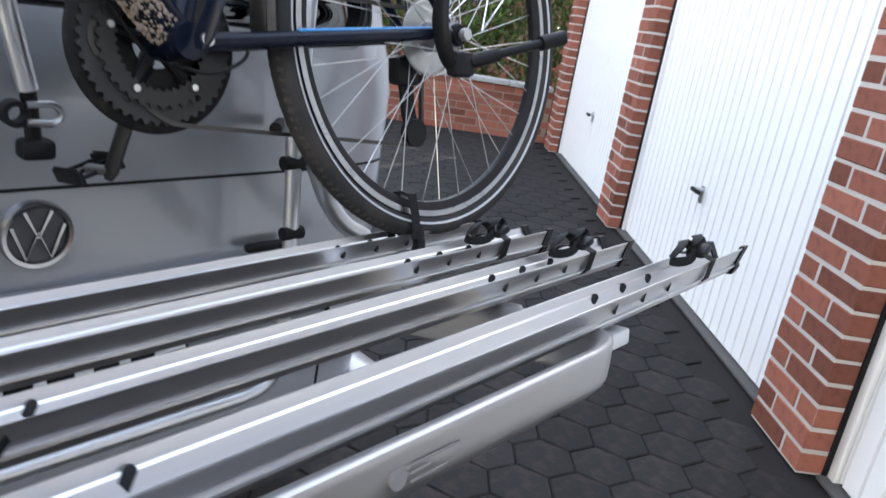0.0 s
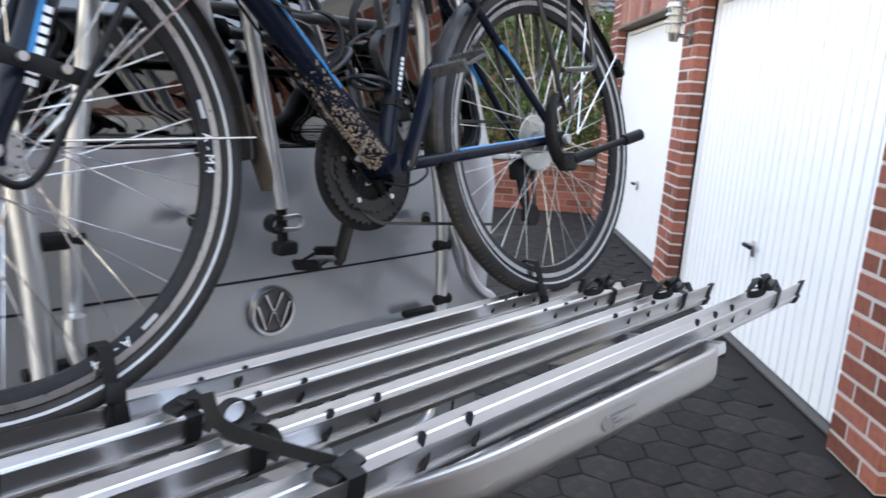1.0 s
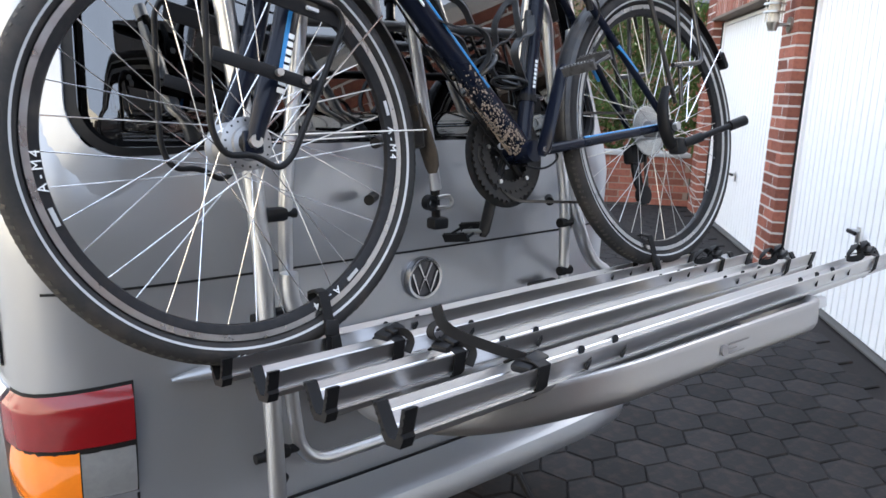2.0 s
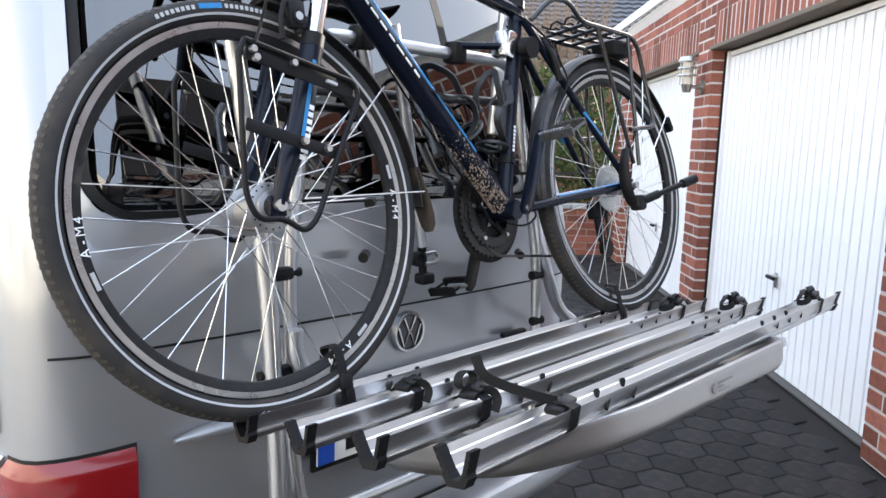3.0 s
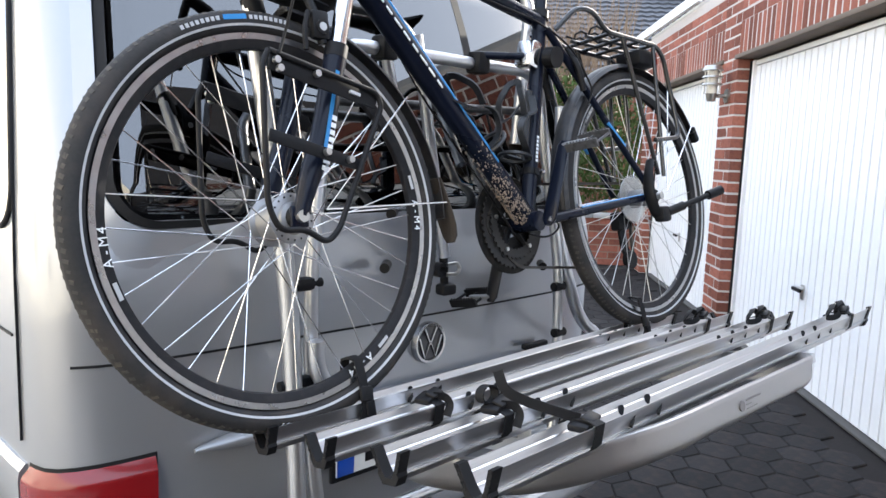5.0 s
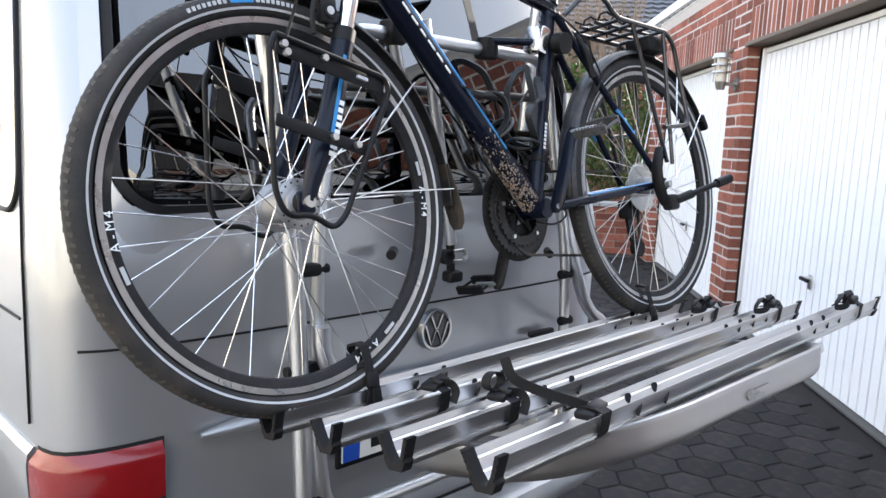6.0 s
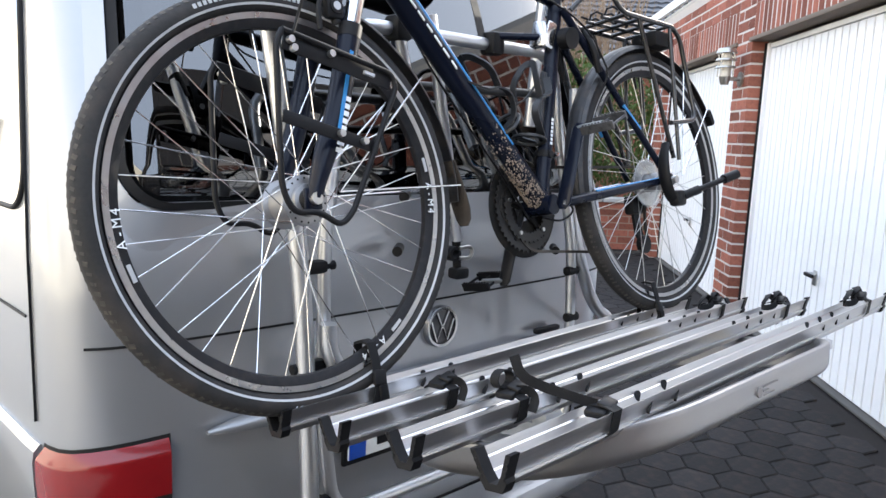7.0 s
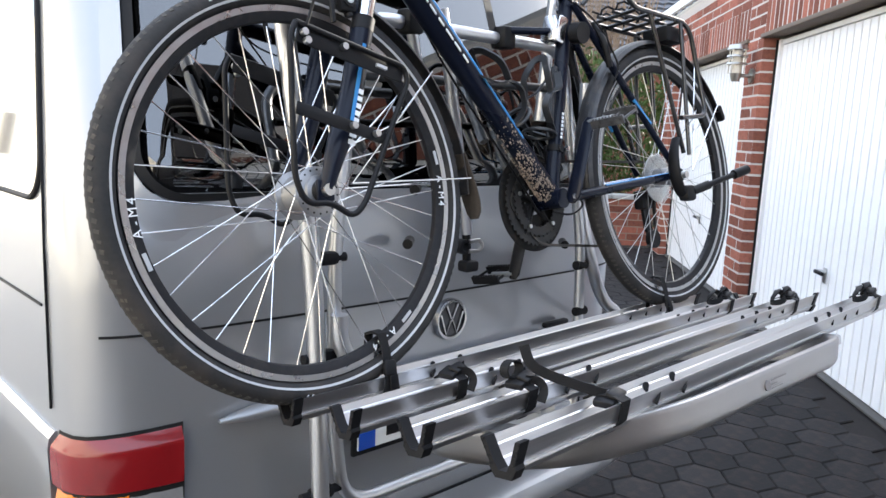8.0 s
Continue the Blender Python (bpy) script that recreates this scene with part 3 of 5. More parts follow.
badge = part("badge", spin(B(), [(0.0405, -0.006), (0.0425, -0.012), (0.0485, -0.013), (0.051, -0.006), (0.051, 0.004), (0.0405, 0.004)], (0.03, -0.004, 0.868), 40), BADGE, van, "round chrome emblem on the tailgate")
part("badge_field", rod(B(), (0.03, 0.0, 0.868), (0.03, -0.008, 0.868), 0.0415, seg=40), surface("dark_badge_field", (0.06, 0.06, 0.065), 0.4), badge)
for pts in ([(-0.019, 0.0365), (0.0, -0.0035), (0.019, 0.0365)], [(-0.0365, 0.0155), (-0.0175, -0.035), (0.0, 0.005), (0.0175, -0.035), (0.0365, 0.0155)]):
    part("badge_stroke", sweep(B(), [(0.03 + x, -0.010, 0.868 + z) for x, z in pts], [(-0.002, -0.0055), (0.003, -0.0055), (0.003, 0.0055), (-0.002, 0.0055)], up=(0, 1, 0)), BADGE, badge)

# side glass
for sg in (-1, 1):
    for y0, y1 in ((0.175, 1.45), (1.65, 2.75)):
        bm = B()
        outline = round_rect(y0, y1, 1.16, 1.66, 0.08, 8)
        def put(o):
            return [skin(sg * plan_x(y), y, z) + Vector((sg * o, 0, 0)) for y, z in outline]
        a, b = [bm.verts.new(p) for p in put(0.004)], [bm.verts.new(p) for p in put(-0.01)]
        bm.faces.new(a)
        k = len(a)
        for i in range(k):
            bm.faces.new((a[i], a[(i + 1) % k], b[(i + 1) % k], b[i]))
        side = part("side_window", bm, surface("dark_side_glass", (0.02, 0.02, 0.02), 0.04, 0, 0.1, coat=1.0, rough_vary=0.01), van, "dark glossy side window")
        part("side_seal", sweep(B(), put(0.003), circle(0.0055, 8), closed=True), SEAL, side)
# wheels
for sx in (-0.75, 0.75):
    for y in (1.0, 3.85):
        bm = B()
        spin(bm, [(0.2, -0.1), (0.30, -0.1), (0.32, -0.075), (0.32, 0.075), (0.30, 0.1), (0.2, 0.1)], (0, 0, 0), 40)
        bmesh.ops.transform(bm, matrix=pose(sx, y, 0.318, 0, 0, 90), verts=bm.verts)
        wheel = part("wheel", bm, TYRE, van, "road wheel")
        part("rim", rod(B(), (sx - 0.07, y, 0.318), (sx + 0.07, y, 0.318), 0.2, seg=32), STEEL, wheel)

# ---- bicycle carrier on the tailgate ----
DECK = pose(0, -0.285, 0.88, -11.3)          # deck of the rails: x along them, y towards the van, z off the deck
UNDECK = DECK.inverted()
carrier = thing("bike_carrier", "silver aluminium tailgate bicycle carrier with four rails", "bicycle carrier", DECK)


def world_part(name, bm, mat, parent=carrier, label=""):
    ob = part(name, bm, mat, parent, label)
    ob.matrix_parent_inverse = UNDECK if parent is carrier else Matrix()
    return ob


RAIL_Y = [0.0, -0.153, -0.306, -0.458]
X0, X1 = -0.612, 0.655
X_FAR = [X1, X1 + 0.005, X1, X1 + 0.068]           # the outer rail is slid out further
HALF = [(0.0275, 0.005), (0.0262, 0.0015), (0.0252, 0.0005), (0.0158, -0.0200), (0.0182, -0.0212), (0.0182, -0.0240), (0.0148, -0.0252), (0.0095, -0.0335)]
INNER = [(0.0072, -0.0303), (0.0122, -0.0205), (0.0148, -0.0190), (0.0204, -0.0062), (0.0228, -0.0045), (0.0258, 0.005)]
SECTION = [(-u, v) for u, v in HALF] + [(u, v) for u, v in reversed(HALF)] + [(u, v) for u, v in reversed(INNER)] + [(-u, v) for u, v in INNER]


def strap_loop(bm, x, y, ring, width=0.024):
    """A flat belt laid along a ring of (y, z) points round a rail."""
    k = len(ring)
    inner = [[bm.verts.new((x + sx * width / 2, y + a, b)) for a, b in ring] for sx in (-1, 1)]
    cy = sum(a for a, b in ring) / k
    cz = sum(b for a, b in ring) / k
    outer = [[bm.verts.new((x + sx * width / 2, y + cy + (a - cy) * 1.06, cz + (b - cz) * 1.08)) for a, b in ring] for sx in (-1, 1)]
    for i in range(k):
        j = (i + 1) % k
        bm.faces.new((outer[0][i], outer[0][j], outer[1][j], outer[1][i]))
        bm.faces.new((inner[0][i], inner[0][j], inner[1][j], inner[1][i]))
        bm.faces.new((outer[0][i], outer[0][j], inner[0][j], inner[0][i]))
        bm.faces.new((outer[1][i], outer[1][j], inner[1][j], inner[1][i]))
    return bm


def end_cap(x, sg):
    bm = B()
    sweep(bm, [(x - sg * 0.012, 0, 0), (x + sg * 0.004, 0, 0)],
          [(-0.0305, 0.0075), (-0.0185, -0.020), (-0.0200, -0.025), (-0.0125, -0.0370), (0.0125, -0.0370), (0.0200, -0.025), (0.0185, -0.020), (0.0305, 0.0075),
           (0.0230, 0.0075), (0.0130, -0.0170), (0.0060, -0.0280), (-0.0060, -0.0280), (-0.0130, -0.0170), (-0.0230, 0.0075)])
    for k in range(4):
        for side in (-1, 1):
            box(bm, (x + sg * 0.003, side * (0.0165 + 0.0034 * k), -0.021 + 0.0085 * k), (0.004, 0.0030, 0.0035))
    return bm


def slot(x, y, z, tilt, flange, long=0.030):
    bm = B()
    m = pose(0, 0, 0, flange, tilt, 0)
    outline = round_rect(-long / 2, long / 2, -0.0042, 0.0042, 0.004, 4)
    slab(bm, outline, 0.0036, Matrix.Translation((x, y, z)) @ m @ pose(0, 0, 0, 90, 0, 0) @ pose(0, 0, -0.0018))
    return bm


for ri, y in enumerate(RAIL_Y):
    bm = B()
    sweep(bm, [(X0, y, 0), (X_FAR[ri], y, 0)], SECTION, up=(0, 0, 1))
    rail = part("rail", bm, ALU, carrier, "silver aluminium wheel channel", angle=25)
    rail.matrix_basis = pose(0, 0.0045, 0.012, 0, -0.65, 0.4)
    for x, sg in ((X0, -1), (X_FAR[ri], 1)):
        bm = end_cap(x, sg)
        bmesh.ops.translate(bm, vec=(0, y, 0), verts=bm.verts)
        part("end_cap", bm, PLASTIC, rail, "black plastic end cap")
    for x in (-0.318, -0.245):
        part("slot", slot(x, y - 0.0201, -0.0090, -50, 25, 0.026), SEAL, rail)
        part("slot", slot(x + 0.03, y + 0.0190, -0.0090, -62, -24, 0.019), SEAL, rail)
    for x in (0.33, 0.40, 0.47):
        part("slot", slot(x, y - 0.0201, -0.0090, -55, 25, 0.014), SEAL, rail)
        part("slot", slot(x + 0.02, y + 0.0190, -0.0090, -40, -24, 0.014), SEAL, rail)
    # straps at both ends
    ring = [(-0.0205, -0.020), (-0.0290, 0.006), (-0.018, 0.011), (0.0, 0.012), (0.018, 0.011), (0.0290, 0.006), (0.0205, -0.020), (0.0, -0.036)]
    if ri == 0:
        continue
    sx = -0.41 + (0.01, 0.0, 0.0)[ri - 1]
    low = 0.010 if ri == 3 else 0.0
    st = part("strap", strap_loop(B(), sx, y, ring, 0.020), STRAP, carrier, "black tie-down strap with buckle")
    st.matrix_basis = rail.matrix_basis
    bm = B()
    box(bm, (sx - 0.004, y - 0.004, 0.016 - low), (0.032, 0.030, 0.011), 0.004, pose(0, 0, 0, 8, -14, 10))
    box(bm, (sx + 0.006, y - 0.012, 0.023 - low), (0.028, 0.020, 0.006), 0.003, pose(0, 0, 0, 24, -8, 10))
    part("buckle", bm, PLASTIC, st, "black cam buckle")
    bm = B()
    if ri == 3:
        tail = [(sx, y + 0.002, 0.012), (sx - 0.030, y + 0.022, 0.028), (sx - 0.058, y + 0.043, 0.045), (sx - 0.080, y + 0.056, 0.062), (sx - 0.083, y + 0.060, 0.088)]
    else:
        tail = [(sx, y - 0.015, 0.020), (sx + 0.016, y - 0.027, 0.016), (sx + 0.020, y - 0.0325, 0.002), (sx + 0.010, y - 0.031, -0.014)]
    sweep(bm, rounded(tail, 0.03 if ri == 3 else 0.012), [(-0.0068, -0.0008), (0.0068, -0.0008), (0.0068, 0.0008), (-0.0068, 0.0008)], up=(0.2, 1, 0.4))
    part("strap_tail", bm, STRAP, st)
    if ri == 2:
        bm = B()
        loop = [(sx - 0.004 + 0.017 * math.cos(a), y + 0.006, 0.034 + 0.013 * math.sin(a)) for a in [2 * math.pi * i / 16 for i in range(16)]]
        sweep(bm, loop, [(-0.0008, -0.008), (0.0008, -0.008), (0.0008, 0.008), (-0.0008, 0.008)], closed=True, up=(0, 1, 0))
        part("strap_coil", bm, STRAP, st)
    fx = 0.50 + (0.03, 0.03, 0.09)[ri - 1]
    st = part("strap", strap_loop(B(), fx, y, ring, 0.016), STRAP, carrier, "black tie-down strap coiled at the rail end")
    st.matrix_basis = rail.matrix_basis
    bm = B()
    box(bm, (fx + 0.01, y - 0.004, 0.016), (0.030, 0.028, 0.012), 0.004, pose(0, 0, 0, 0, -18, 0))
    part("buckle", bm, PLASTIC, st)
    for k, (dx, dz, r) in enumerate(((0.012, 0.026, 0.018), (-0.035, 0.020, 0.026))):
        loop = [(fx + dx + r * (1.2 if k else 1) * math.cos(a), y + 0.006 * math.sin(2 * a), dz + r * 0.55 * math.sin(a)) for a in [2 * math.pi * i / 18 for i in range(18)]]
        part("strap_coil", sweep(B(), loop, [(-0.0009, -0.0065), (0.0009, -0.0065), (0.0009, 0.0065), (-0.0009, 0.0065)], closed=True, up=(0, 1, 0)), STRAP, st)

# flat bar that loops round the deck
bar_sec = [(0.012 * math.sin(a) + 0.5 * (0.018 * math.copysign(abs(math.cos(a)) ** 0.7, math.cos(a))) * 1.5, 0.0275 * math.copysign(abs(math.sin(a)) ** 0.6, math.sin(a))) for a in [2 * math.pi * i / 24 for i in range(24)]]
bm = B()
sweep(bm, rounded([(-0.36, 0.02, -0.075), (-0.48, -0.18, -0.065), (-0.47, -0.40, -0.052), (-0.30, -0.490, -0.040), (0.275, -0.493, -0.040), (0.325, -0.43, -0.042), (0.335, -0.05, -0.065)], 0.085, 10), bar_sec)
loop_bar = part("loop_bar", bm, BARALU, carrier, "wide satin silver bar round the deck")
part("print_mark", rod(B(), (-0.049, -0.5045, -0.038), (-0.049, -0.5075, -0.038), 0.0085, seg=20), GREYTXT, loop_bar, "small round grey emblem")
for k, w in enumerate((0.056, 0.020, 0.040)):
    part("print_bar", box(B(), (-0.036 + w / 2, -0.5072, -0.032 - 0.0065 * k), (w, 0.0008, 0.0016)), GREYTXT, loop_bar)
part("reflector_strip", box(B(), (-0.30, -0.02, -0.048), (0.26, 0.02, 0.014), 0.003), ALU, carrier)
for x in (-0.33, 0.35):
    bm = B()
    sweep(bm, [(x, 0.16, -0.052), (x, -0.44, -0.050)], [(-0.02, -0.012), (0.02, -0.012), (0.02, 0.012), (-0.02, 0.012)])
    part("deck_arm", bm, TUBEALU, carrier, "silver arm under the rails")
    for y in RAIL_Y:
        part("rail_clamp", box(B(), (x, y, -0.033), (0.04, 0.03, 0.020), 0.004), TUBEALU, carrier)

# hoop of tubes on the tailgate
HOOP = [(-0.02, -0.11, 0.555), (-0.375, -0.11, 0.555), (-0.40, -0.105, 0.75), (-0.405, -0.105, 1.10), (-0.37, -0.085, 1.30), (-0.34, -0.07, 1.525), (0.283, -0.07, 1.525), (0.300, -0.09, 1.34),
        (0.36, -0.11, 1.05), (0.375, -0.11, 0.85), (0.375, -0.11, 0.555), (-0.02, -0.11, 0.555)]
hoop = world_part("hoop", tube(B(), HOOP, 0.0135, 14, radius=0.075), TUBEALU, label="silver tube hoop fixed to the tailgate")
for pts, r in (([(-0.432, -0.125, 0.40), (-0.44, -0.125, 0.60), (-0.455, -0.115, 1.0), (-0.475, -0.11, 1.20), (-0.53, -0.09, 1.60)], 0.0175),
               ([(-0.375, -0.15, 0.80), (-0.385, -0.14, 0.86), (-0.412, -0.135, 0.915), (-0.413, -0.135, 0.965)], 0.017),
               ([(0.60, -0.06, 0.79), (0.55, -0.115, 0.832), (0.484, -0.12, 0.862), (0.434, -0.12, 0.92), (0.404, -0.118, 0.985), (0.37, -0.10, 1.10), (0.40, -0.06, 1.45)], 0.0165),
               ([(0.27, -0.02, 1.35), (0.30, -0.02, 1.72), (0.22, 0.04, 1.80), (-0.25, 0.04, 1.80)], 0.015)):
    world_part("upright", tube(B(), rounded(pts, 0.08), r, 14), TUBEALU, label="silver upright tube")
world_part("upright_ring", tube(B(), [(-0.525, -0.092, 1.57), (-0.51, -0.097, 1.51)], 0.0195, 14), PLASTIC)
for p in ((-0.43, -0.11, 1.07), (-0.43, -0.11, 0.60), (-0.43, -0.11, 0.88), (0.36, -0.115, 0.985), (0.372, -0.115, 0.86)):
    bm = B()
    if p[0] > 0:
        world_part("joint_knob", rod(bm, (p[0] - 0.020, p[1], p[2]), (p[0] + 0.020, p[1], p[2]), 0.012), PLASTIC, label="black tube knob")
        continue
    box(bm, p, (0.055, 0.026, 0.026), 0.009)
    rod(bm, (p[0] - 0.045, p[1], p[2]), (p[0] - 0.026, p[1], p[2]), 0.010)
    rod(bm, (p[0] + 0.026, p[1], p[2]), (p[0] + 0.045, p[1], p[2]), 0.009)
    world_part("joint_block", bm, PLASTIC, label="black clamp joint")
for p in ((-0.20, -0.075, 1.075), (-0.19, -0.08, 1.19), (0.36, -0.06, 1.03), (-0.42, -0.08, 0.50)):
    world_part("rubber_foot", rod(B(), p, (p[0] + 0.04, p[1] + 0.04, p[2]), 0.011), PLASTIC, label="black rubber foot against the tailgate")
# holding arm with its clamp
arm = world_part("holding_arm", rod(B(), (-0.148, -0.095, 1.56), (-0.038, -0.09, 1.09), 0.0125, seg=14), TUBEALU, label="silver arm with a black clamp")
bm = B()
rod(bm, (-0.037, -0.085, 1.095), (-0.030, -0.085, 1.02), 0.010)
box(bm, (-0.030, -0.090, 1.015), (0.042, 0.032, 0.026), 0.007)
spin(bm, [(0.010, -0.010), (0.017, -0.010), (0.017, 0.010), (0.010, 0.010)], (-0.056, -0.095, 1.062), 20)
world_part("clamp", bm, PLASTIC, arm, "black clamp head")
world_part("clamp_bracket", tube(B(), [(-0.045, -0.105, 1.074), (-0.012, -0.105, 1.076), (-0.002, -0.105, 1.062), (-0.012, -0.105, 1.05), (-0.045, -0.105, 1.052)], 0.0045, 8, radius=0.009), STEEL, arm)
# upper cross pieces
for x in (-0.215, 0.060):
    world_part("joint_block", box(B(), (x, -0.075, 1.527), (0.040, 0.046, 0.050), 0.008), PLASTIC, label="black clamp joint")
world_part("stay_rod", rod(B(), (0.062, -0.090, 1.543), (0.135, -0.15, 1.545), 0.0085), BIKEPAINT)
world_part("stay_rod", rod(B(), (-0.215, -0.08, 1.515), (-0.12, -0.06, 1.22), 0.012), TUBEALU)
world_part("frame_clamp", box(B(), (0.145, -0.150, 1.55), (0.032, 0.05, 0.06), 0.006, pose(0, 0, 0, 0, 12, 0)), CHROME, label="bright frame clamp")
world_part("clamp_knob", rod(B(), (0.180, -0.180, 1.545), (0.180, -0.206, 1.545), 0.024, seg=24), PLASTIC, label="black round knob")
world_part("cross_tube", tube(B(), [(-0.345, -0.062, 1.415), (0.292, -0.062, 1.43)], 0.010), surface("black_tube", (0.02, 0.02, 0.02), 0.35), label="black cross tube")
# belt from the cross bar up to the tailgate edge
world_part("top_belt", sweep(B(), [(0.030, -0.072, 1.535), (0.050, -0.030, 1.60), (0.090, 0.06, 1.72), (0.120, 0.14, 1.82)], [(-0.012, -0.0008), (0.012, -0.0008), (0.012, 0.0008), (-0.012, 0.0008)], up=(0, -1, 0.4)), STRAP, label="dark woven belt up to the tailgate edge")
# hook and lower spring clamp
world_part("hook", tube(B(), [(0.20, -0.16, 0.37), (0.20, -0.20, 0.33), (0.215, -0.22, 0.30), (0.225, -0.20, 0.285), (0.222, -0.18, 0.295)], 0.009, 8), PLASTIC, label="black tie-down hook")

# ---- the bicycle, leaning with the deck ----
bike = thing("bicycle", "dark blue-black trekking bicycle, muddy, strapped into the innermost rail", "bicycle", DECK)
HUB_F, HUB_R, BB = Vector((-0.542, 0, 0.331)), Vector((0.552, 0, 0.346)), Vector((0.08, 0, 0.302))


def bike_wheel(c, name, label, hub_r, spokes=36, phase=0.0, spoke_mat=CHROME):
    sec = []
    for i in range(20):
        a = 2 * math.pi * i / 20
        sec.append((0.3192 + 0.0195 * math.cos(a), 0.0205 * math.sin(a)))
    wheel = part(name, spin(B(), sec, c, 120), TYRE, bike, label)
    bm = B()
    rng = random.Random(4)
    for i in range(150):
        for s in (-1, 1):
            a = 2 * math.pi * (i + (0.5 if s > 0 else 0)) / 150
            ca, sa = math.cos(a), math.sin(a)
            m = Matrix.Translation(c + Vector((0.3352 * ca, s * 0.0105, 0.3352 * sa))) @ pose(0, 0, 0, 0, -math.degrees(a), 0) @ pose(0, 0, 0, 0, 0, s * 31) @ pose(0, 0, 0, 22 * s, 0, 0)
            box(bm, (0, 0, 0), (0.0018 * rng.uniform(0.4, 1.2), 0.0095 * rng.uniform(0.7, 1.1), 0.0068 * rng.uniform(0.6, 1.15)), 0, None)
            bmesh.ops.transform(bm, matrix=m, verts=list(bm.verts)[-8:])
    part("tread", bm, TREAD, wheel, "worn tread blocks", smooth=False)
    for s in (-1, 1):
        part("reflex_stripe", spin(B(), [(0.3106, s * 0.0180), (0.3141, s * 0.0196), (0.3141, s * 0.0206), (0.3106, s * 0.0192)], c, 120), REFLEX, wheel, "white reflective sidewall stripe")
    rim = part("rim", spin(B(), [(0.3014, -0.0125), (0.3014, 0.0125), (0.2908, 0.0120), (0.2889, 0.0115), (0.2773, 0.006), (0.2754, 0.0), (0.2773, -0.006), (0.2889, -0.0115), (0.2908, -0.0120)], c, 120), RIM, wheel, "black double-wall rim")
    for s in (-1, 1):
        part("brake_track", spin(B(), [(0.2915, s * 0.0121), (0.3009, s * 0.0128), (0.3009, s * 0.0136), (0.2915, s * 0.0129)], c, 120), RIMBARE, rim, "worn bare brake track")
    bm = B()
    half = [(0.010, 0.052), (0.017, 0.051), (0.018, 0.044), (hub_r * 0.62, 0.042), (hub_r * 0.66, 0.037), (hub_r * 0.93, 0.0345), (hub_r, 0.0330), (hub_r, 0.0290), (hub_r * 0.80, 0.0255)]
    hs = [(r, -y) for r, y in half] + [(r, y) for r, y in reversed(half)]
    spin(bm, hs, c, 40)
    hub = part("hub", bm, HUBALU, wheel, "dull silver hub shell", angle=24)
    for sd in (-1, 1):
        part("hub_cap", spin(B(), [(0.004, sd * 0.053), (0.0165, sd * 0.053), (0.0185, sd * 0.050), (0.0185, sd * 0.044), (0.004, sd * 0.044)], c, 30), PLASTIC, hub, "black bearing cap")
        # small dark dots stand in for the spoke holes of the flange
        for k in range(spokes // 2):
            q = 2 * math.pi * (k + 0.5) / (spokes // 2)
            part("spoke_hole", rod(B(), c + Vector((hub_r * 0.86 * math.cos(q), sd * 0.0340, hub_r * 0.86 * math.sin(q))), c + Vector((hub_r * 0.86 * math.cos(q), sd * 0.0358, hub_r * 0.86 * math.sin(q))), 0.0018, seg=6), SEAL, hub)
    axle = B()
    rod(axle, c + Vector((0, -0.062, 0)), c + Vector((0, 0.062, 0)), 0.0055, seg=10)
    rod(axle, c + Vector((0, -0.069, 0)), c + Vector((0, -0.058, 0)), 0.010, seg=10)
    part("axle", axle, STEEL, wheel)
    for i in range(spokes):
        s = 1 if i % 2 else -1
        lead = 1 if (i // 2) % 2 else -1
        a = 2 * math.pi * i / spokes + phase
        ha = a + lead * radians(62)
        p = c + Vector((hub_r * 0.93 * math.cos(ha), s * 0.0315, hub_r * 0.93 * math.sin(ha)))
        q = c + Vector((0.2764 * math.cos(a), s * 0.002, 0.2764 * math.sin(a)))
        part("spoke", rod(B(), p, q, 0.0010, seg=5), spoke_mat, wheel)
    bm = B()
    d = Vector((math.cos(radians(100)), 0, math.sin(radians(100))))
    rod(bm, c + d * 0.2764, c + d * 0.2456, 0.004, seg=8)
    part("valve", bm, PLASTIC, wheel)
    return wheel, rim


wf, rim_f = bike_wheel(HUB_F, "front_wheel", "front wheel with grey-black tyre and steel spokes", 0.041)
wr, rim_r = bike_wheel(HUB_R, "rear_wheel", "rear wheel with grey-black tyre and steel spokes", 0.030, phase=0.05, spoke_mat=STEEL)


def arc_bars(c, r, y, start, count, step, size, parent, mat, name):
    """Small print as plain bars along the sidewall or rim."""
    for k in range(count):
        a = radians(start + step * k)
        m = Matrix.Translation(c + Vector((r * math.cos(a), y, r * math.sin(a)))) @ pose(0, 0, 0, 0, 90 - math.degrees(a), 0)
        bm = B()
        box(bm, (0, 0, 0), (size[0], 0.0012, size[1]))
        bmesh.ops.transform(bm, matrix=m, verts=bm.verts)
        part(name, bm, mat, parent)


arc_bars(HUB_F, 0.3240, -0.0204, 117, 8, -1.6, (0.0055, 0.0065), wf, REFLEX, "sidewall_print")
arc_bars(HUB_F, 0.3240, -0.0204, 100.5, 1, -2.0, (0.040, 0.008), wf, BLUE, "sidewall_label")
arc_bars(HUB_F, 0.3240, -0.0204, 95.5, 8, -1.6, (0.0055, 0.0065), wf, REFLEX, "sidewall_print")


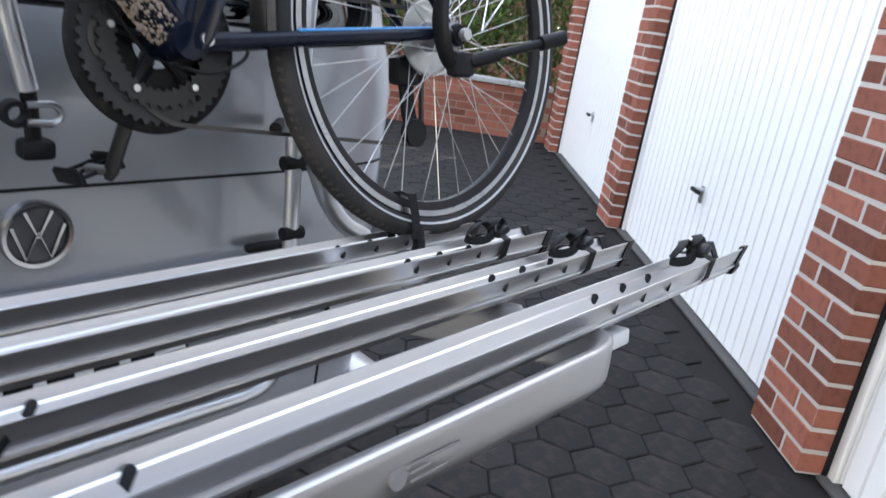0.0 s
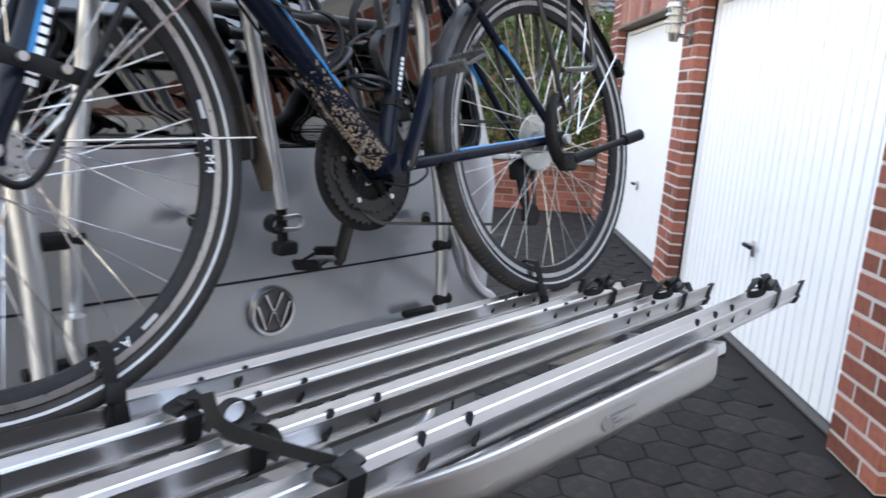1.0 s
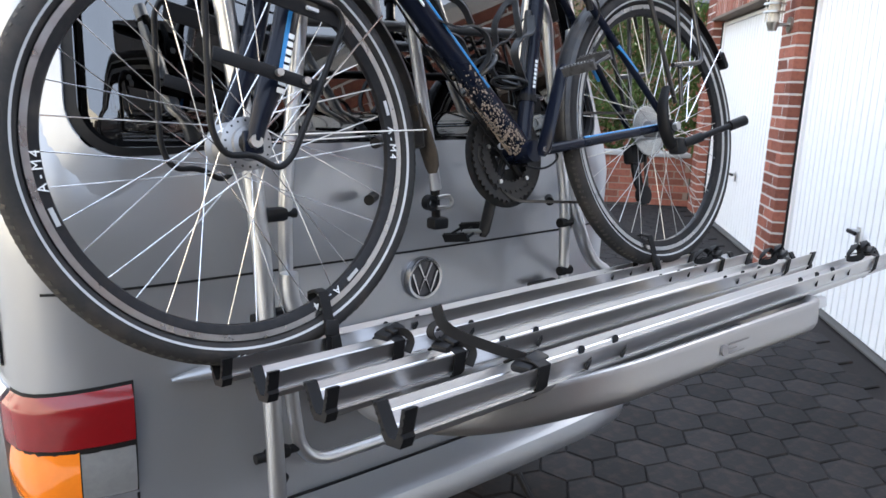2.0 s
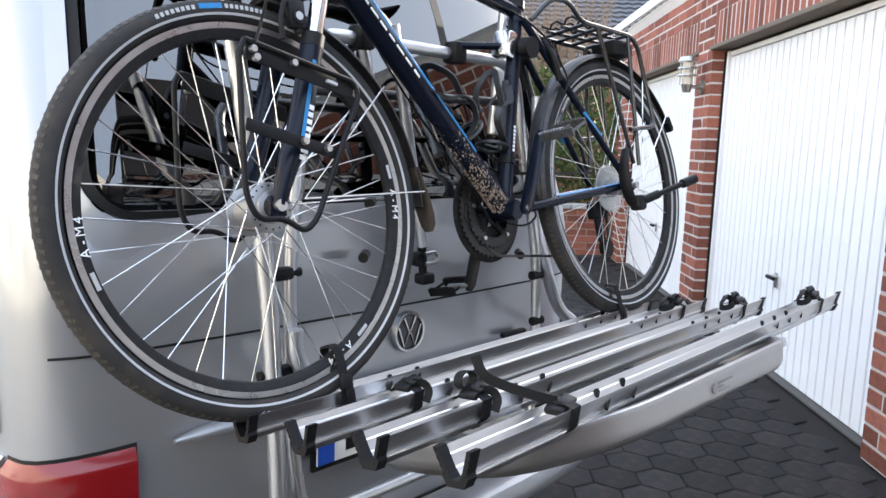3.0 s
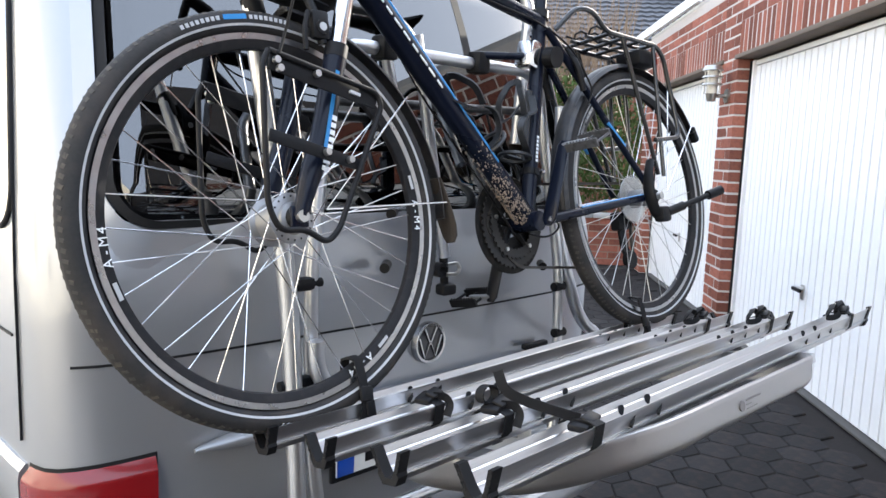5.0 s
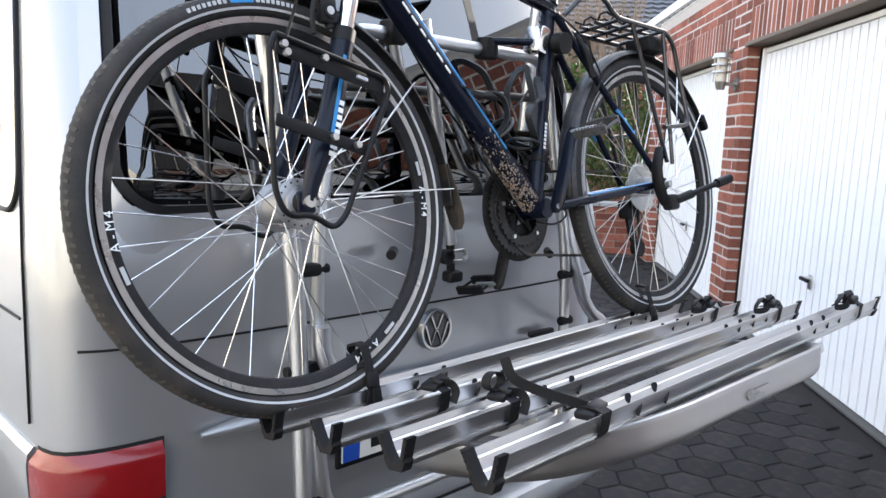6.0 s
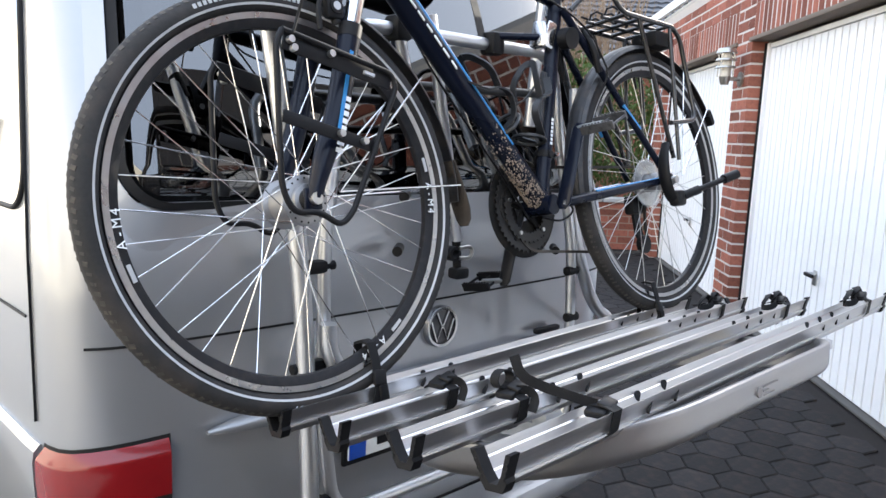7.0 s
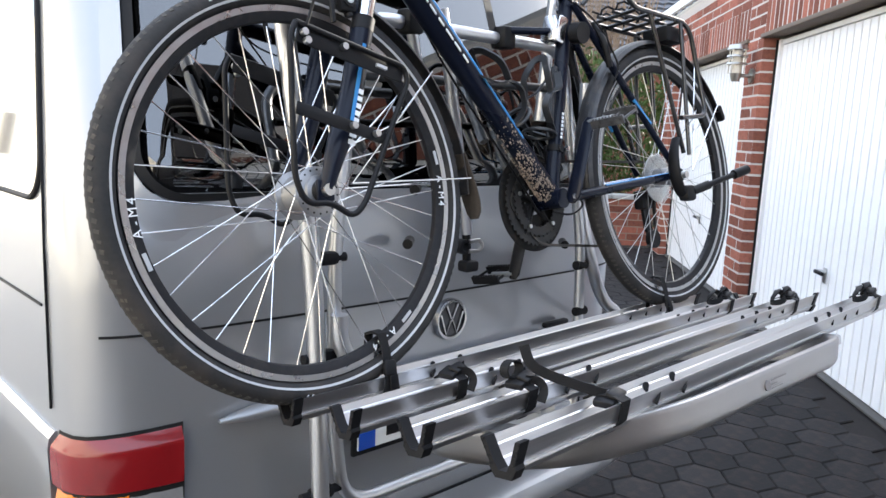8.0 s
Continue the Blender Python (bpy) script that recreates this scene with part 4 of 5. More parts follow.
def arc_text(text, c, r, y, start, step, size, parent, mat, name):
    """Raised characters set one by one along the rim or the sidewall, their feet towards the hub."""
    for k, ch in enumerate(text):
        cu = bpy.data.curves.new(name, "FONT")
        cu.body, cu.size, cu.extrude, cu.align_x = ch, size, 0.0005, "CENTER"
        tmp = bpy.data.objects.new(name, cu)
        me = bpy.data.meshes.new_from_object(tmp)
        bpy.data.objects.remove(tmp)
        bpy.data.curves.remove(cu)
        me.materials.append(mat)
        a = radians(start + step * k)
        m = Matrix.Translation(c + Vector((r * math.cos(a), y, r * math.sin(a)))) @ pose(0, 0, 0, 0, 90 - math.degrees(a), 0) @ pose(0, 0, 0, 90)
        me.transform(m)
        ob = bpy.data.objects.new(name, me)
        scene.collection.objects.link(ob)
        ob.parent = parent


for a0 in (190, 4, 300):
    arc_text("A-M4", HUB_F, 0.2788, -0.0127, a0, -3.1, 0.0185, rim_f, WHITE, "rim_print")
    arc_bars(HUB_F, 0.2850, -0.0128, a0 + 8, 1, 0, (0.026, 0.006), rim_f, REFLEX, "rim_print")

# size moulded into the tyre
for k, ch in enumerate("40-622"):
    cu = bpy.data.curves.new("size", "FONT")
    cu.body, cu.size, cu.extrude, cu.align_x = ch, 0.016, 0.0006, "CENTER"
    tmp = bpy.data.objects.new("size", cu)
    me = bpy.data.meshes.new_from_object(tmp)
    bpy.data.objects.remove(tmp)
    bpy.data.curves.remove(cu)
    me.materials.append(REFLEX)
    a = radians(262 + k * 1.9)
    ob = new("size_figure", me)
    ob.parent = wf
    ob.matrix_basis = Matrix.Translation(HUB_F + Vector((0.332 * math.cos(a), -0.0165, 0.332 * math.sin(a)))) @ pose(0, 0, 0, 0, 90 - math.degrees(a) + 180, 0) @ pose(0, 0, 0, 90 + 25, 0, 0)


def frame_tube(name, a, b, ra, rb=None, mat=BIKEPAINT, label="", flat=1.0):
    bm = B()
    a, b = Vector(a), Vector(b)
    rb = ra if rb is None else rb
    sweep(bm, [a + (b - a) * i / 8 for i in range(9)], lambda f: circle((ra + (rb - ra) * f) * flat, 18, ra + (rb - ra) * f), up=(0, 1, 0))
    return part(name, bm, mat, bike, label)


HEAD_LO, HEAD_HI = Vector((-0.378, 0, 0.765)), Vector((-0.335, 0, 0.895))
frame_tube("head_tube", HEAD_LO, HEAD_HI, 0.021)
down = frame_tube("down_tube", BB + Vector((0.0, 0, 0.01)), HEAD_LO + Vector((0.012, 0, 0.04)), 0.021, 0.0235, label="dark blue-black down tube with blue stripe, mud below", flat=1.06)
top_tube = frame_tube("top_tube", (0.205, 0, 0.765), HEAD_HI + Vector((0.01, 0, -0.03)), 0.016, 0.020)
seat_dir = (Vector((0.222, 0, 0.857)) - BB).normalized()
seat = frame_tube("seat_tube", BB, BB + seat_dir * 0.50, 0.0165)
frame_tube("seat_post", BB + seat_dir * 0.48, BB + seat_dir * 0.72, 0.0136)
part("seat_collar", rod(B(), BB + seat_dir * 0.485, BB + seat_dir * 0.505, 0.020, seg=18), PLASTIC, bike)
part("seat_collar", rod(B(), BB + seat_dir * 0.56, BB + seat_dir * 0.575, 0.0185, seg=18), PLASTIC, bike)
part("bottom_bracket", rod(B(), BB + Vector((0, -0.036, 0)), BB + Vector((0, 0.036, 0)), 0.022, seg=24), BIKEPAINT, bike)
DROP = {-1: Vector((0.515, -0.062, 0.345)), 1: Vector((0.535, 0.062, 0.345))}
for s in (-1, 1):
    cs = frame_tube("chain_stay", BB + Vector((0.02, s * 0.028, 0.0)), DROP[s], 0.0115, 0.009)
    ss = frame_tube("seat_stay", (0.195, s * 0.020, 0.745), DROP[s] + Vector((-0.008, 0, 0.015)), 0.0095, 0.008)
    part("stay_decal", rod(B(), BB + (DROP[s] - BB) * 0.35 + Vector((0.0, s * 0.020, 0.009)), BB + (DROP[s] - BB) * 0.93 + Vector((0, s * 0.003, 0.008)), 0.0028, seg=6), BLUE, cs, "blue line")
    part("stay_decal", rod(B(), (0.42, s * 0.055, 0.472), (0.365, s * 0.048, 0.53), 0.0045, seg=6), BLUE, ss, "blue line")
# stripe and lettering shapes on the down tube
ax = (HEAD_LO + Vector((0.012, 0, 0.04)) - BB)
perp = Vector((-ax.z, 0, ax.x)).normalized()
if perp.z < 0:
    perp = -perp
def on_down(f, y, out):
    return BB + ax * f + perp * out + Vector((0, y, 0))
part("stripe", sweep(B(), [on_down(f, -0.0178, 0.0128 + 0.0022 * f) for f in (0.24, 0.5, 0.75, 0.97)], circle(0.0038, 8)), BLUE, down, "bright blue stripe")
rngd = random.Random(9)
for k in range(9):
    f = 0.56 + k * 0.042
    bm = B()
    m = Matrix.Translation(on_down(f, -0.0222, 0.0)) @ Matrix.Rotation(math.atan2(ax.x, ax.z), 4, "Y")
    box(bm, (0, 0, 0), (0.016, 0.003, 0.018 + 0.003 * (k % 3)), 0.001)
    bmesh.ops.transform(bm, matrix=m @ pose(0, 0, 0, 0, 0, 40), verts=bm.verts)
    part("letter_bar", bm, WHITE, down, "white lettering shape")
m = Matrix.Rotation(math.atan2(seat_dir.x, seat_dir.z), 4, "Y")
for k in range(7):
    bm = B()
    box(bm, (0, 0, 0), (0.006, 0.002, 0.006))
    bmesh.ops.transform(bm, matrix=Matrix.Translation(BB + seat_dir * (0.14 + 0.009 * k) + Vector((0, -0.0168, 0))) @ m, verts=bm.verts)
    part("letter_bar", bm, WHITE, seat)
# mud clods
bm = B()
for _ in range(750):
    f = abs(rngd.gauss(0.02, 0.14)) + 0.02
    if f > 0.36:
        continue
    a = rngd.uniform(-2.4, 0.6)
    p = BB + ax * f + perp * (0.0230 * math.sin(a)) + Vector((0, -0.0213 * math.cos(a), 0))
    bmesh.ops.create_icosphere(bm, subdivisions=1, radius=0.0007 + 0.0026 * rngd.random() ** 2, matrix=Matrix.Translation(p) @ Matrix.Diagonal((1, 0.6, 1, 1)))
tagged(part("mud", bm, MUD, down, "dried mud clods", smooth=False), kind="stuff")

# fork
CROWN = Vector((-0.418, 0, 0.70))
for s in (-1, 1):
    leg = B()
    sweep(leg, rounded([HUB_F + Vector((0.0, s * 0.056, -0.002)), HUB_F + Vector((0.018, s * 0.060, 0.05)), (-0.487, s * 0.060, 0.46), (-0.442, s * 0.060, 0.605)], 0.05), lambda f: circle(0.013 + 0.006 * min(1, f * 2), 14), up=(0, 1, 0))
    leg = part("fork_leg", leg, BIKEPAINT, bike, "dark fork leg with blue and white stripes")
    part("leg_stripe", sweep(B(), [(-0.502 + 0.045 * f, s * 0.0785, 0.42 + 0.145 * f) for f in (0, 0.3, 0.6, 1)], [(-0.0032, -0.001), (0.0032, -0.001), (0.0032, 0.001), (-0.0032, 0.001)], up=(0, 1, 0)), BLUE, leg, "blue decal")
    for k in range(8):
        bm = B()
        box(bm, (-0.500 + 0.0036 * k, s * 0.0785, 0.404 + 0.0118 * k), (0.013, 0.0014, 0.0078), 0, pose(0, 0, 0, 0, 17, 0))
        part("letter_bar", bm, WHITE, leg)
    part("stanchion", rod(B(), (-0.445, s * 0.060, 0.595), (-0.412, s * 0.060, 0.70), 0.0145, seg=20), CHROME, bike, "bright fork stanchion")
    part("wiper_seal", rod(B(), (-0.447, s * 0.060, 0.590), (-0.440, s * 0.060, 0.612), 0.0195, seg=20), PLASTIC, bike)
    part("dropout", box(B(), HUB_F + Vector((0.0, s * 0.054, 0.0)), (0.032, 0.008, 0.036), 0.004), BIKEPAINT, bike)
part("fork_bridge", sweep(B(), rounded([(-0.442, -0.060, 0.60), (-0.440, -0.045, 0.705 - 0.065), (-0.440, 0.045, 0.705 - 0.065), (-0.442, 0.060, 0.60)], 0.03), circle(0.014, 12), up=(1, 0, 0)), BIKEPAINT, bike)
bm = B()
box(bm, (-0.405, 0, 0.725), (0.052, 0.165, 0.038), 0.014, pose(0, 0, 0, 0, 18, 0))
part("fork_crown", bm, PLASTIC, bike)
part("steerer_stem", tube(B(), [HEAD_HI, HEAD_HI + Vector((0.022, 0, 0.07)), HEAD_HI + Vector((-0.05, 0, 0.115))], 0.017, radius=0.03), PLASTIC, bike)
part("handlebar", tube(B(), [(-0.34, -0.30, 0.985), (-0.37, -0.22, 1.0), (-0.385, 0, 1.01), (-0.37, 0.22, 1.0), (-0.34, 0.30, 0.985)], 0.0135, radius=0.08), PLASTIC, bike)
top = BB + seat_dir * 0.73
bm = B()
sweep(bm, [top + Vector((dx, 0, 0.02 + dz)) for dx, dz in ((-0.15, -0.005), (-0.10, 0.0), (-0.02, -0.004), (0.06, 0.0), (0.11, 0.012), (0.125, 0.014))],
      lambda f: circle(0.018 + 0.055 * f * f + (0.006 if f > 0.2 else 0), 14, 0.022 if f < 0.95 else 0.012), up=(0, 0, 1))
part("saddle", bm, PLASTIC, bike, "black saddle")

# brakes
for s in (-1, 1):
    bm = B()
    sweep(bm, rounded([(-0.462, s * 0.052, 0.615), (-0.470, s * 0.050, 0.66), (-0.475, s * 0.030, 0.715)], 0.03), circle(0.008, 10), up=(0, 1, 0))
    box(bm, (-0.468, s * 0.054, 0.645), (0.034, 0.018, 0.05), 0.007)
    rod(bm, (-0.468, s * 0.062, 0.640), (-0.468, s * 0.066, 0.640), 0.012)
    part("brake_arm", bm, PLASTIC, bike, "black rim brake arm")
    part("brake_emblem", rod(B(), (-0.468, s * 0.066, 0.640), (-0.468, s * 0.0668, 0.640), 0.007, seg=16), REFLEX, bike)
    bm = B()
    sweep(bm, rounded([(0.275, s * 0.05, 0.60), (0.262, s * 0.05, 0.66), (0.262, s * 0.025, 0.70)], 0.03), circle(0.008, 10), up=(0, 1, 0))
    part("brake_arm", bm, PLASTIC, bike)
part("brake_lever_arm", sweep(B(), rounded([(-0.500, -0.058, 0.600), (-0.500, -0.058, 0.635), (-0.488, -0.056, 0.665)], 0.02), circle(0.0045, 8), up=(0, 1, 0)), PLASTIC, bike)

# mudguards
def guard(c, r, start, stop, name, label, half=0.026):
    sec = [(r - 0.010, -half), (r - 0.002, -half * 0.8), (r + 0.003, -half * 0.4), (r + 0.004, 0), (r + 0.003, half * 0.4), (r - 0.002, half * 0.8), (r - 0.010, half),
           (r - 0.0085, half), (r - 0.0005, half * 0.75), (r + 0.0018, 0), (r - 0.0005, -half * 0.75), (r - 0.0085, -half)]
    return part(name, spin(B(), sec, c, 60, start, stop), GUARD, bike, label)


guard(HUB_F, 0.353, -2, 84, "front_mudguard", "black muddy front mudguard")
guard(HUB_R, 0.353, 32, 187, "rear_mudguard", "black rear mudguard")
bm = B()
sweep(bm, [(-0.425, 0, 0.69), (-0.48, 0, 0.705), (-0.54, 0, 0.712), (-0.585, 0, 0.722), (-0.60, 0, 0.728)], lambda f: circle(0.030 - 0.018 * f * f, 12, 0.012 - 0.006 * f), up=(0, 0, 1))
part("mudguard_nose", bm, PLASTIC, bike, "black nose of the front mudguard")
bm = B()
sweep(bm, [HUB_F + Vector((r * math.cos(radians(a)), 0, r * math.sin(radians(a)))) for a, r in ((11, 0.353), (5, 0.361), (0, 0.370), (-4, 0.378), (-7, 0.383), (-9, 0.385))],
      lambda f: circle(0.0045 + 0.002 * f, 14, 0.025 * (1 - 0.6 * f ** 5)), up=(0, 1, 0))
part("mud_flap", bm, MUDDY, bike, "mud-caked flap of the mudguard")
for s in (-1, 1):
    for c, a in ((HUB_F, 38), (HUB_F, 3), (HUB_R, 62), (HUB_R, 36)):
        e = c + Vector((0.353 * math.cos(radians(a)), s * 0.027, 0.353 * math.sin(radians(a))))
        part("mudguard_stay", rod(B(), c + Vector((0.05, s * 0.058, 0.01)), e, 0.0018, seg=6), CHROME, bike)
bm = B()
box(bm, HUB_R + Vector((0.362 * math.cos(radians(30)), 0, 0.362 * math.sin(radians(30)))), (0.022, 0.05, 0.05), 0.009, pose(0, 0, 0, 0, -30, 0))
part("rear_reflector_mount", bm, PLASTIC, bike)

# low-rider racks at the front wheel
for s in (-1, 1):
    y = s * 0.105
    pts = [(-0.600, y, 0.575), (-0.612, y, 0.555), (-0.626, y, 0.345), (-0.610, y, 0.306), (-0.567, y, 0.309), (-0.530, y, 0.284), (-0.505, y, 0.303), (-0.394, y, 0.505), (-0.402, y, 0.527), (-0.600, y, 0.575)]
    rack = part("low_rider", tube(B(), pts, 0.0048, 10, radius=0.02, steps=4), PLASTIC, bike, "black tubular low-rider rack")
    for (xa, za), (xb, zb), h in (((-0.598, 0.562), (-0.402, 0.514), 0.030), ((-0.610, 0.450), (-0.440, 0.404), 0.020)):
        bm = B()
        d = Vector((xb - xa, 0, zb - za))
        m = Matrix.Translation(((xa + xb) / 2, y - s * 0.004, (za + zb) / 2)) @ pose(0, 0, 0, 0, -math.degrees(math.atan2(d.z, d.x)), 0)
        box(bm, (0, 0, 0), (d.length, 0.004, h), 0.0015)
        bmesh.ops.transform(bm, matrix=m, verts=bm.verts)
        part("rack_plate", bm, PLASTIC, rack, "black flat plate")
    for x, z in ((-0.590, 0.560), (-0.586, 0.548), (-0.520, 0.546), (-0.515, 0.425), (-0.472, 0.414)):
        part("bolt", rod(B(), (x, y, z), (x, y + s * 0.009, z), 0.0056, seg=10), STEEL, rack)
    part("rack_label", box(B(), (-0.448, y + s * 0.000, 0.522), (0.020, 0.0062, 0.005), 0, pose(0, 0, 0, 0, 14, 0)), REFLEX, rack)

# crankset, chain guard disc, chain, pedals
near_crank = Vector((0.055, 0, 0.158))
for s in (-1, 1):
    d = near_crank * -s
    yy = s * 0.062
    bm = B()
    a, b = BB + Vector((0, yy, 0)), BB + d + Vector((0, s * 0.078, 0))
    sweep(bm, [a + (b - a) * f for f in (-0.08, 0, 0.3, 0.7, 1.0, 1.07)], lambda f: circle(0.007 if 0.02 < f < 0.98 else 0.004, 12, (0.020 - 0.004 * f) if 0.02 < f < 0.98 else 0.009), up=(0, 1, 0))
    crank = part("crank_arm", bm, BIKEPAINT if s < 0 else PLASTIC, bike, "black crank arm")
    part("crank_bolt", rod(B(), a + Vector((0, s * 0.005, 0)), a + Vector((0, s * 0.011, 0)), 0.008, seg=10), CHROME, crank)
    pb = b + Vector((0, s * 0.065, 0))
    bm = B()
    for dx in (-0.027, 0.027):
        sweep(bm, [pb + Vector((dx, -0.040, 0.0)), pb + Vector((dx * 1.1, 0, 0.001)), pb + Vector((dx, 0.040, 0))], [(-0.003, -0.009), (0.003, -0.009), (0.003, 0.009), (-0.003, 0.009)])
    for dy in (-0.038, 0.0, 0.038):
        box(bm, pb + Vector((0, dy, 0)), (0.052, 0.005, 0.006), 0.0015)
    for k in range(-4, 5):
        for dx in (-0.028, 0.028):
            box(bm, pb + Vector((dx, k * 0.008, 0.010)), (0.003, 0.003, 0.005))
    bmesh.ops.transform(bm, matrix=Matrix.Translation(pb) @ pose(0, 0, 0, 0, -24 if s < 0 else -20, 0) @ Matrix.Translation(-pb), verts=bm.verts)
    pedal = part("pedal", bm, PEDAL if s < 0 else PLASTIC, bike, "worn dark grey cage pedal")
    part("pedal_axle", rod(B(), b, pb, 0.007), STEEL, pedal)
bm = B()
spin(bm, [(0.030, 0.050), (0.107, 0.049), (0.112, 0.052), (0.107, 0.056), (0.030, 0.055)], BB, 60)
disc = part("chain_guard_disc", bm, WORN_DISC, bike, "black chainring with guard disc")
for r, y in ((0.098, 0.043), (0.078, 0.037)):
    n = 44 if r > 0.09 else 34
    bm = B()
    va = []
    for i in range(n * 4):
        a = 2 * math.pi * i / (n * 4)
        rr = r + (0.003 if i % 4 in (1, 2) else -0.002)
        va.append((rr * math.cos(a), rr * math.sin(a)))
    hi = [[bm.verts.new(BB + Vector((x, yy, z))) for x, z in va] for yy in (y - 0.0012, y + 0.0012)]
    lo = [[bm.verts.new(BB + Vector((x * 0.72, yy, z * 0.72))) for x, z in va] for yy in (y - 0.0012, y + 0.0012)]
    k = len(va)
    for i in range(k):
        j = (i + 1) % k
        bm.faces.new((hi[0][i], hi[0][j], lo[0][j], lo[0][i]))
        bm.faces.new((hi[1][i], hi[1][j], lo[1][j], lo[1][i]))
        bm.faces.new((hi[0][i], hi[0][j], hi[1][j], hi[1][i]))
        bm.faces.new((lo[0][i], lo[0][j], lo[1][j], lo[1][i]))
    part("chainring", bm, surface("dark_chainring", (0.010, 0.009, 0.0085), 0.6, 0.0), disc, "toothed chainring")
for k in range(5):
    a = radians(72 * k + 20)
    part("spider_arm", rod(B(), BB + Vector((0.015 * math.cos(a), 0.05, 0.015 * math.sin(a))), BB + Vector((0.085 * math.cos(a), 0.045, 0.085 * math.sin(a))), 0.009, 0.006, 8), PLASTIC, disc)
    part("ring_bolt", rod(B(), BB + Vector((0.066 * math.cos(a), 0.030, 0.066 * math.sin(a))), BB + Vector((0.066 * math.cos(a), 0.034, 0.066 * math.sin(a))), 0.0045, seg=10), STEEL, disc)
cass = part("cassette", spin(B(), [(0.014, 0.020), (0.060, 0.018), (0.061, 0.021), (0.050, 0.024), (0.050, 0.028), (0.042, 0.031), (0.042, 0.035), (0.032, 0.038), (0.026, 0.050), (0.014, 0.050)], HUB_R, 48), STEEL, bike, "steel cassette")
part("spoke_guard", spin(B(), [(0.030, 0.0165), (0.066, 0.0160), (0.066, 0.0172), (0.030, 0.0177)], HUB_R, 48), glass_material("clear_plastic_guard", (0.85, 0.85, 0.84), 0.12), bike, "clear plastic spoke guard disc")
pulley = HUB_R + Vector((-0.02, 0.03, -0.16))
chain = [BB + Vector((0.04, 0.043, 0.09)), HUB_R + Vector((0, 0.034, 0.045)), HUB_R + Vector((0.045, 0.034, 0.0)), HUB_R + Vector((0.0, 0.034, -0.06)), pulley + Vector((0.02, 0.004, 0)), pulley + Vector((-0.02, 0.004, -0.02)), BB + Vector((0.0, 0.043, -0.098)), BB + Vector((-0.095, 0.043, 0.0)), BB + Vector((-0.02, 0.043, 0.098))]
part("chain", sweep(B(), rounded(chain + chain[:1], 0.03), [(-0.003, -0.0035), (0.003, -0.0035), (0.003, 0.0035), (-0.003, 0.0035)], up=(0, 1, 0)), surface("oily_chain", (0.06, 0.055, 0.05), 0.5, 0.7), bike, "oily dark chain")
bm = B()
box(bm, HUB_R + Vector((-0.03, 0.045, -0.055)), (0.055, 0.03, 0.05), 0.008)
sweep(bm, [HUB_R + Vector((-0.03, 0.045, -0.06)), pulley + Vector((0.0, 0.015, 0.03)), pulley], [(-0.014, -0.004), (0.014, -0.004), (0.014, 0.004), (-0.014, 0.004)], up=(0, 1, 0))
rod(bm, pulley + Vector((0, -0.006, 0)), pulley + Vector((0, 0.010, 0)), 0.024, seg=16)
part("rear_derailleur", bm, PLASTIC, bike, "black rear derailleur")
bm = B()
box(bm, BB + Vector((0.065, 0.03, 0.105)), (0.05, 0.03, 0.045), 0.008)
rod(bm, BB + seat_dir * 0.115 + Vector((0, -0.02, 0)), BB + seat_dir * 0.115 + Vector((0, 0.02, 0)), 0.008)
part("front_derailleur", bm, PLASTIC, bike)
part("derailleur_clamp", rod(B(), BB + seat_dir * 0.108, BB + seat_dir * 0.122, 0.0195, seg=18), PLASTIC, bike)
part("clamp_screw", rod(B(), BB + seat_dir * 0.115 + Vector((0.022, -0.02, 0)), BB + seat_dir * 0.115 + Vector((0.03, -0.005, 0)), 0.005), CHROME, bike)

# kickstand on its casting
bm = B()
sweep(bm, rounded([(0.505, -0.072, 0.435), (0.478, -0.078, 0.40), (0.470, -0.080, 0.345), (0.490, -0.084, 0.295), (0.512, -0.086, 0.283)], 0.04), lambda f: circle(0.007, 12, 0.012 + 0.004 * math.sin(math.pi * f)), up=(0, 1, 0))
box(bm, (0.512, -0.088, 0.296), (0.045, 0.030, 0.040), 0.009)
stand = part("kickstand", bm, PLASTIC, bike, "folded black kickstand")
TIP = Vector((0.681, -0.161, 0.344))
HIN = Vector((0.525, -0.095, 0.300))
part("stand_leg", rod(B(), HIN, HIN + (TIP - HIN) * 0.86, 0.0075, seg=12), PLASTIC, stand)
part("stand_sleeve", rod(B(), HIN, HIN + (TIP - HIN) * 0.30, 0.0115, seg=12), PLASTIC, stand)
part("stand_foot", tube(B(), [HIN + (TIP - HIN) * f for f in (0.78, 0.92, 1.0, 1.04)], 0.0125, 12), PLASTIC, stand, "black rubber foot")

# rear rack
carrier_mat = surface("black_rack_lacquer", (0.012, 0.012, 0.013), 0.3, 0, 0.2, 12, coat=0.4)
for s in (-1, 1):
    y = s * 0.068
    rr = part("rear_rack_side", tube(B(), [(0.215, s * 0.03, 0.742), (0.255, y, 0.790), (0.325, y, 0.790), (0.365, y, 0.748), (0.600, y, 0.742), (0.632, y, 0.715), (0.652, y, 0.620), (0.660, y * 1.15, 0.500), (0.530, y * 1.15, 0.488)], 0.0062, 10, radius=0.03, steps=4), carrier_mat, bike, "black tubular rear rack side")
    part("rack_leg", rod(B(), (0.440, y, 0.742), (0.540, y * 1.05, 0.400), 0.0058, seg=10), carrier_mat, rr)
    part("rack_leg", rod(B(), (0.585, y, 0.738), (0.560, y * 1.1, 0.395), 0.0052, seg=10), carrier_mat, rr)
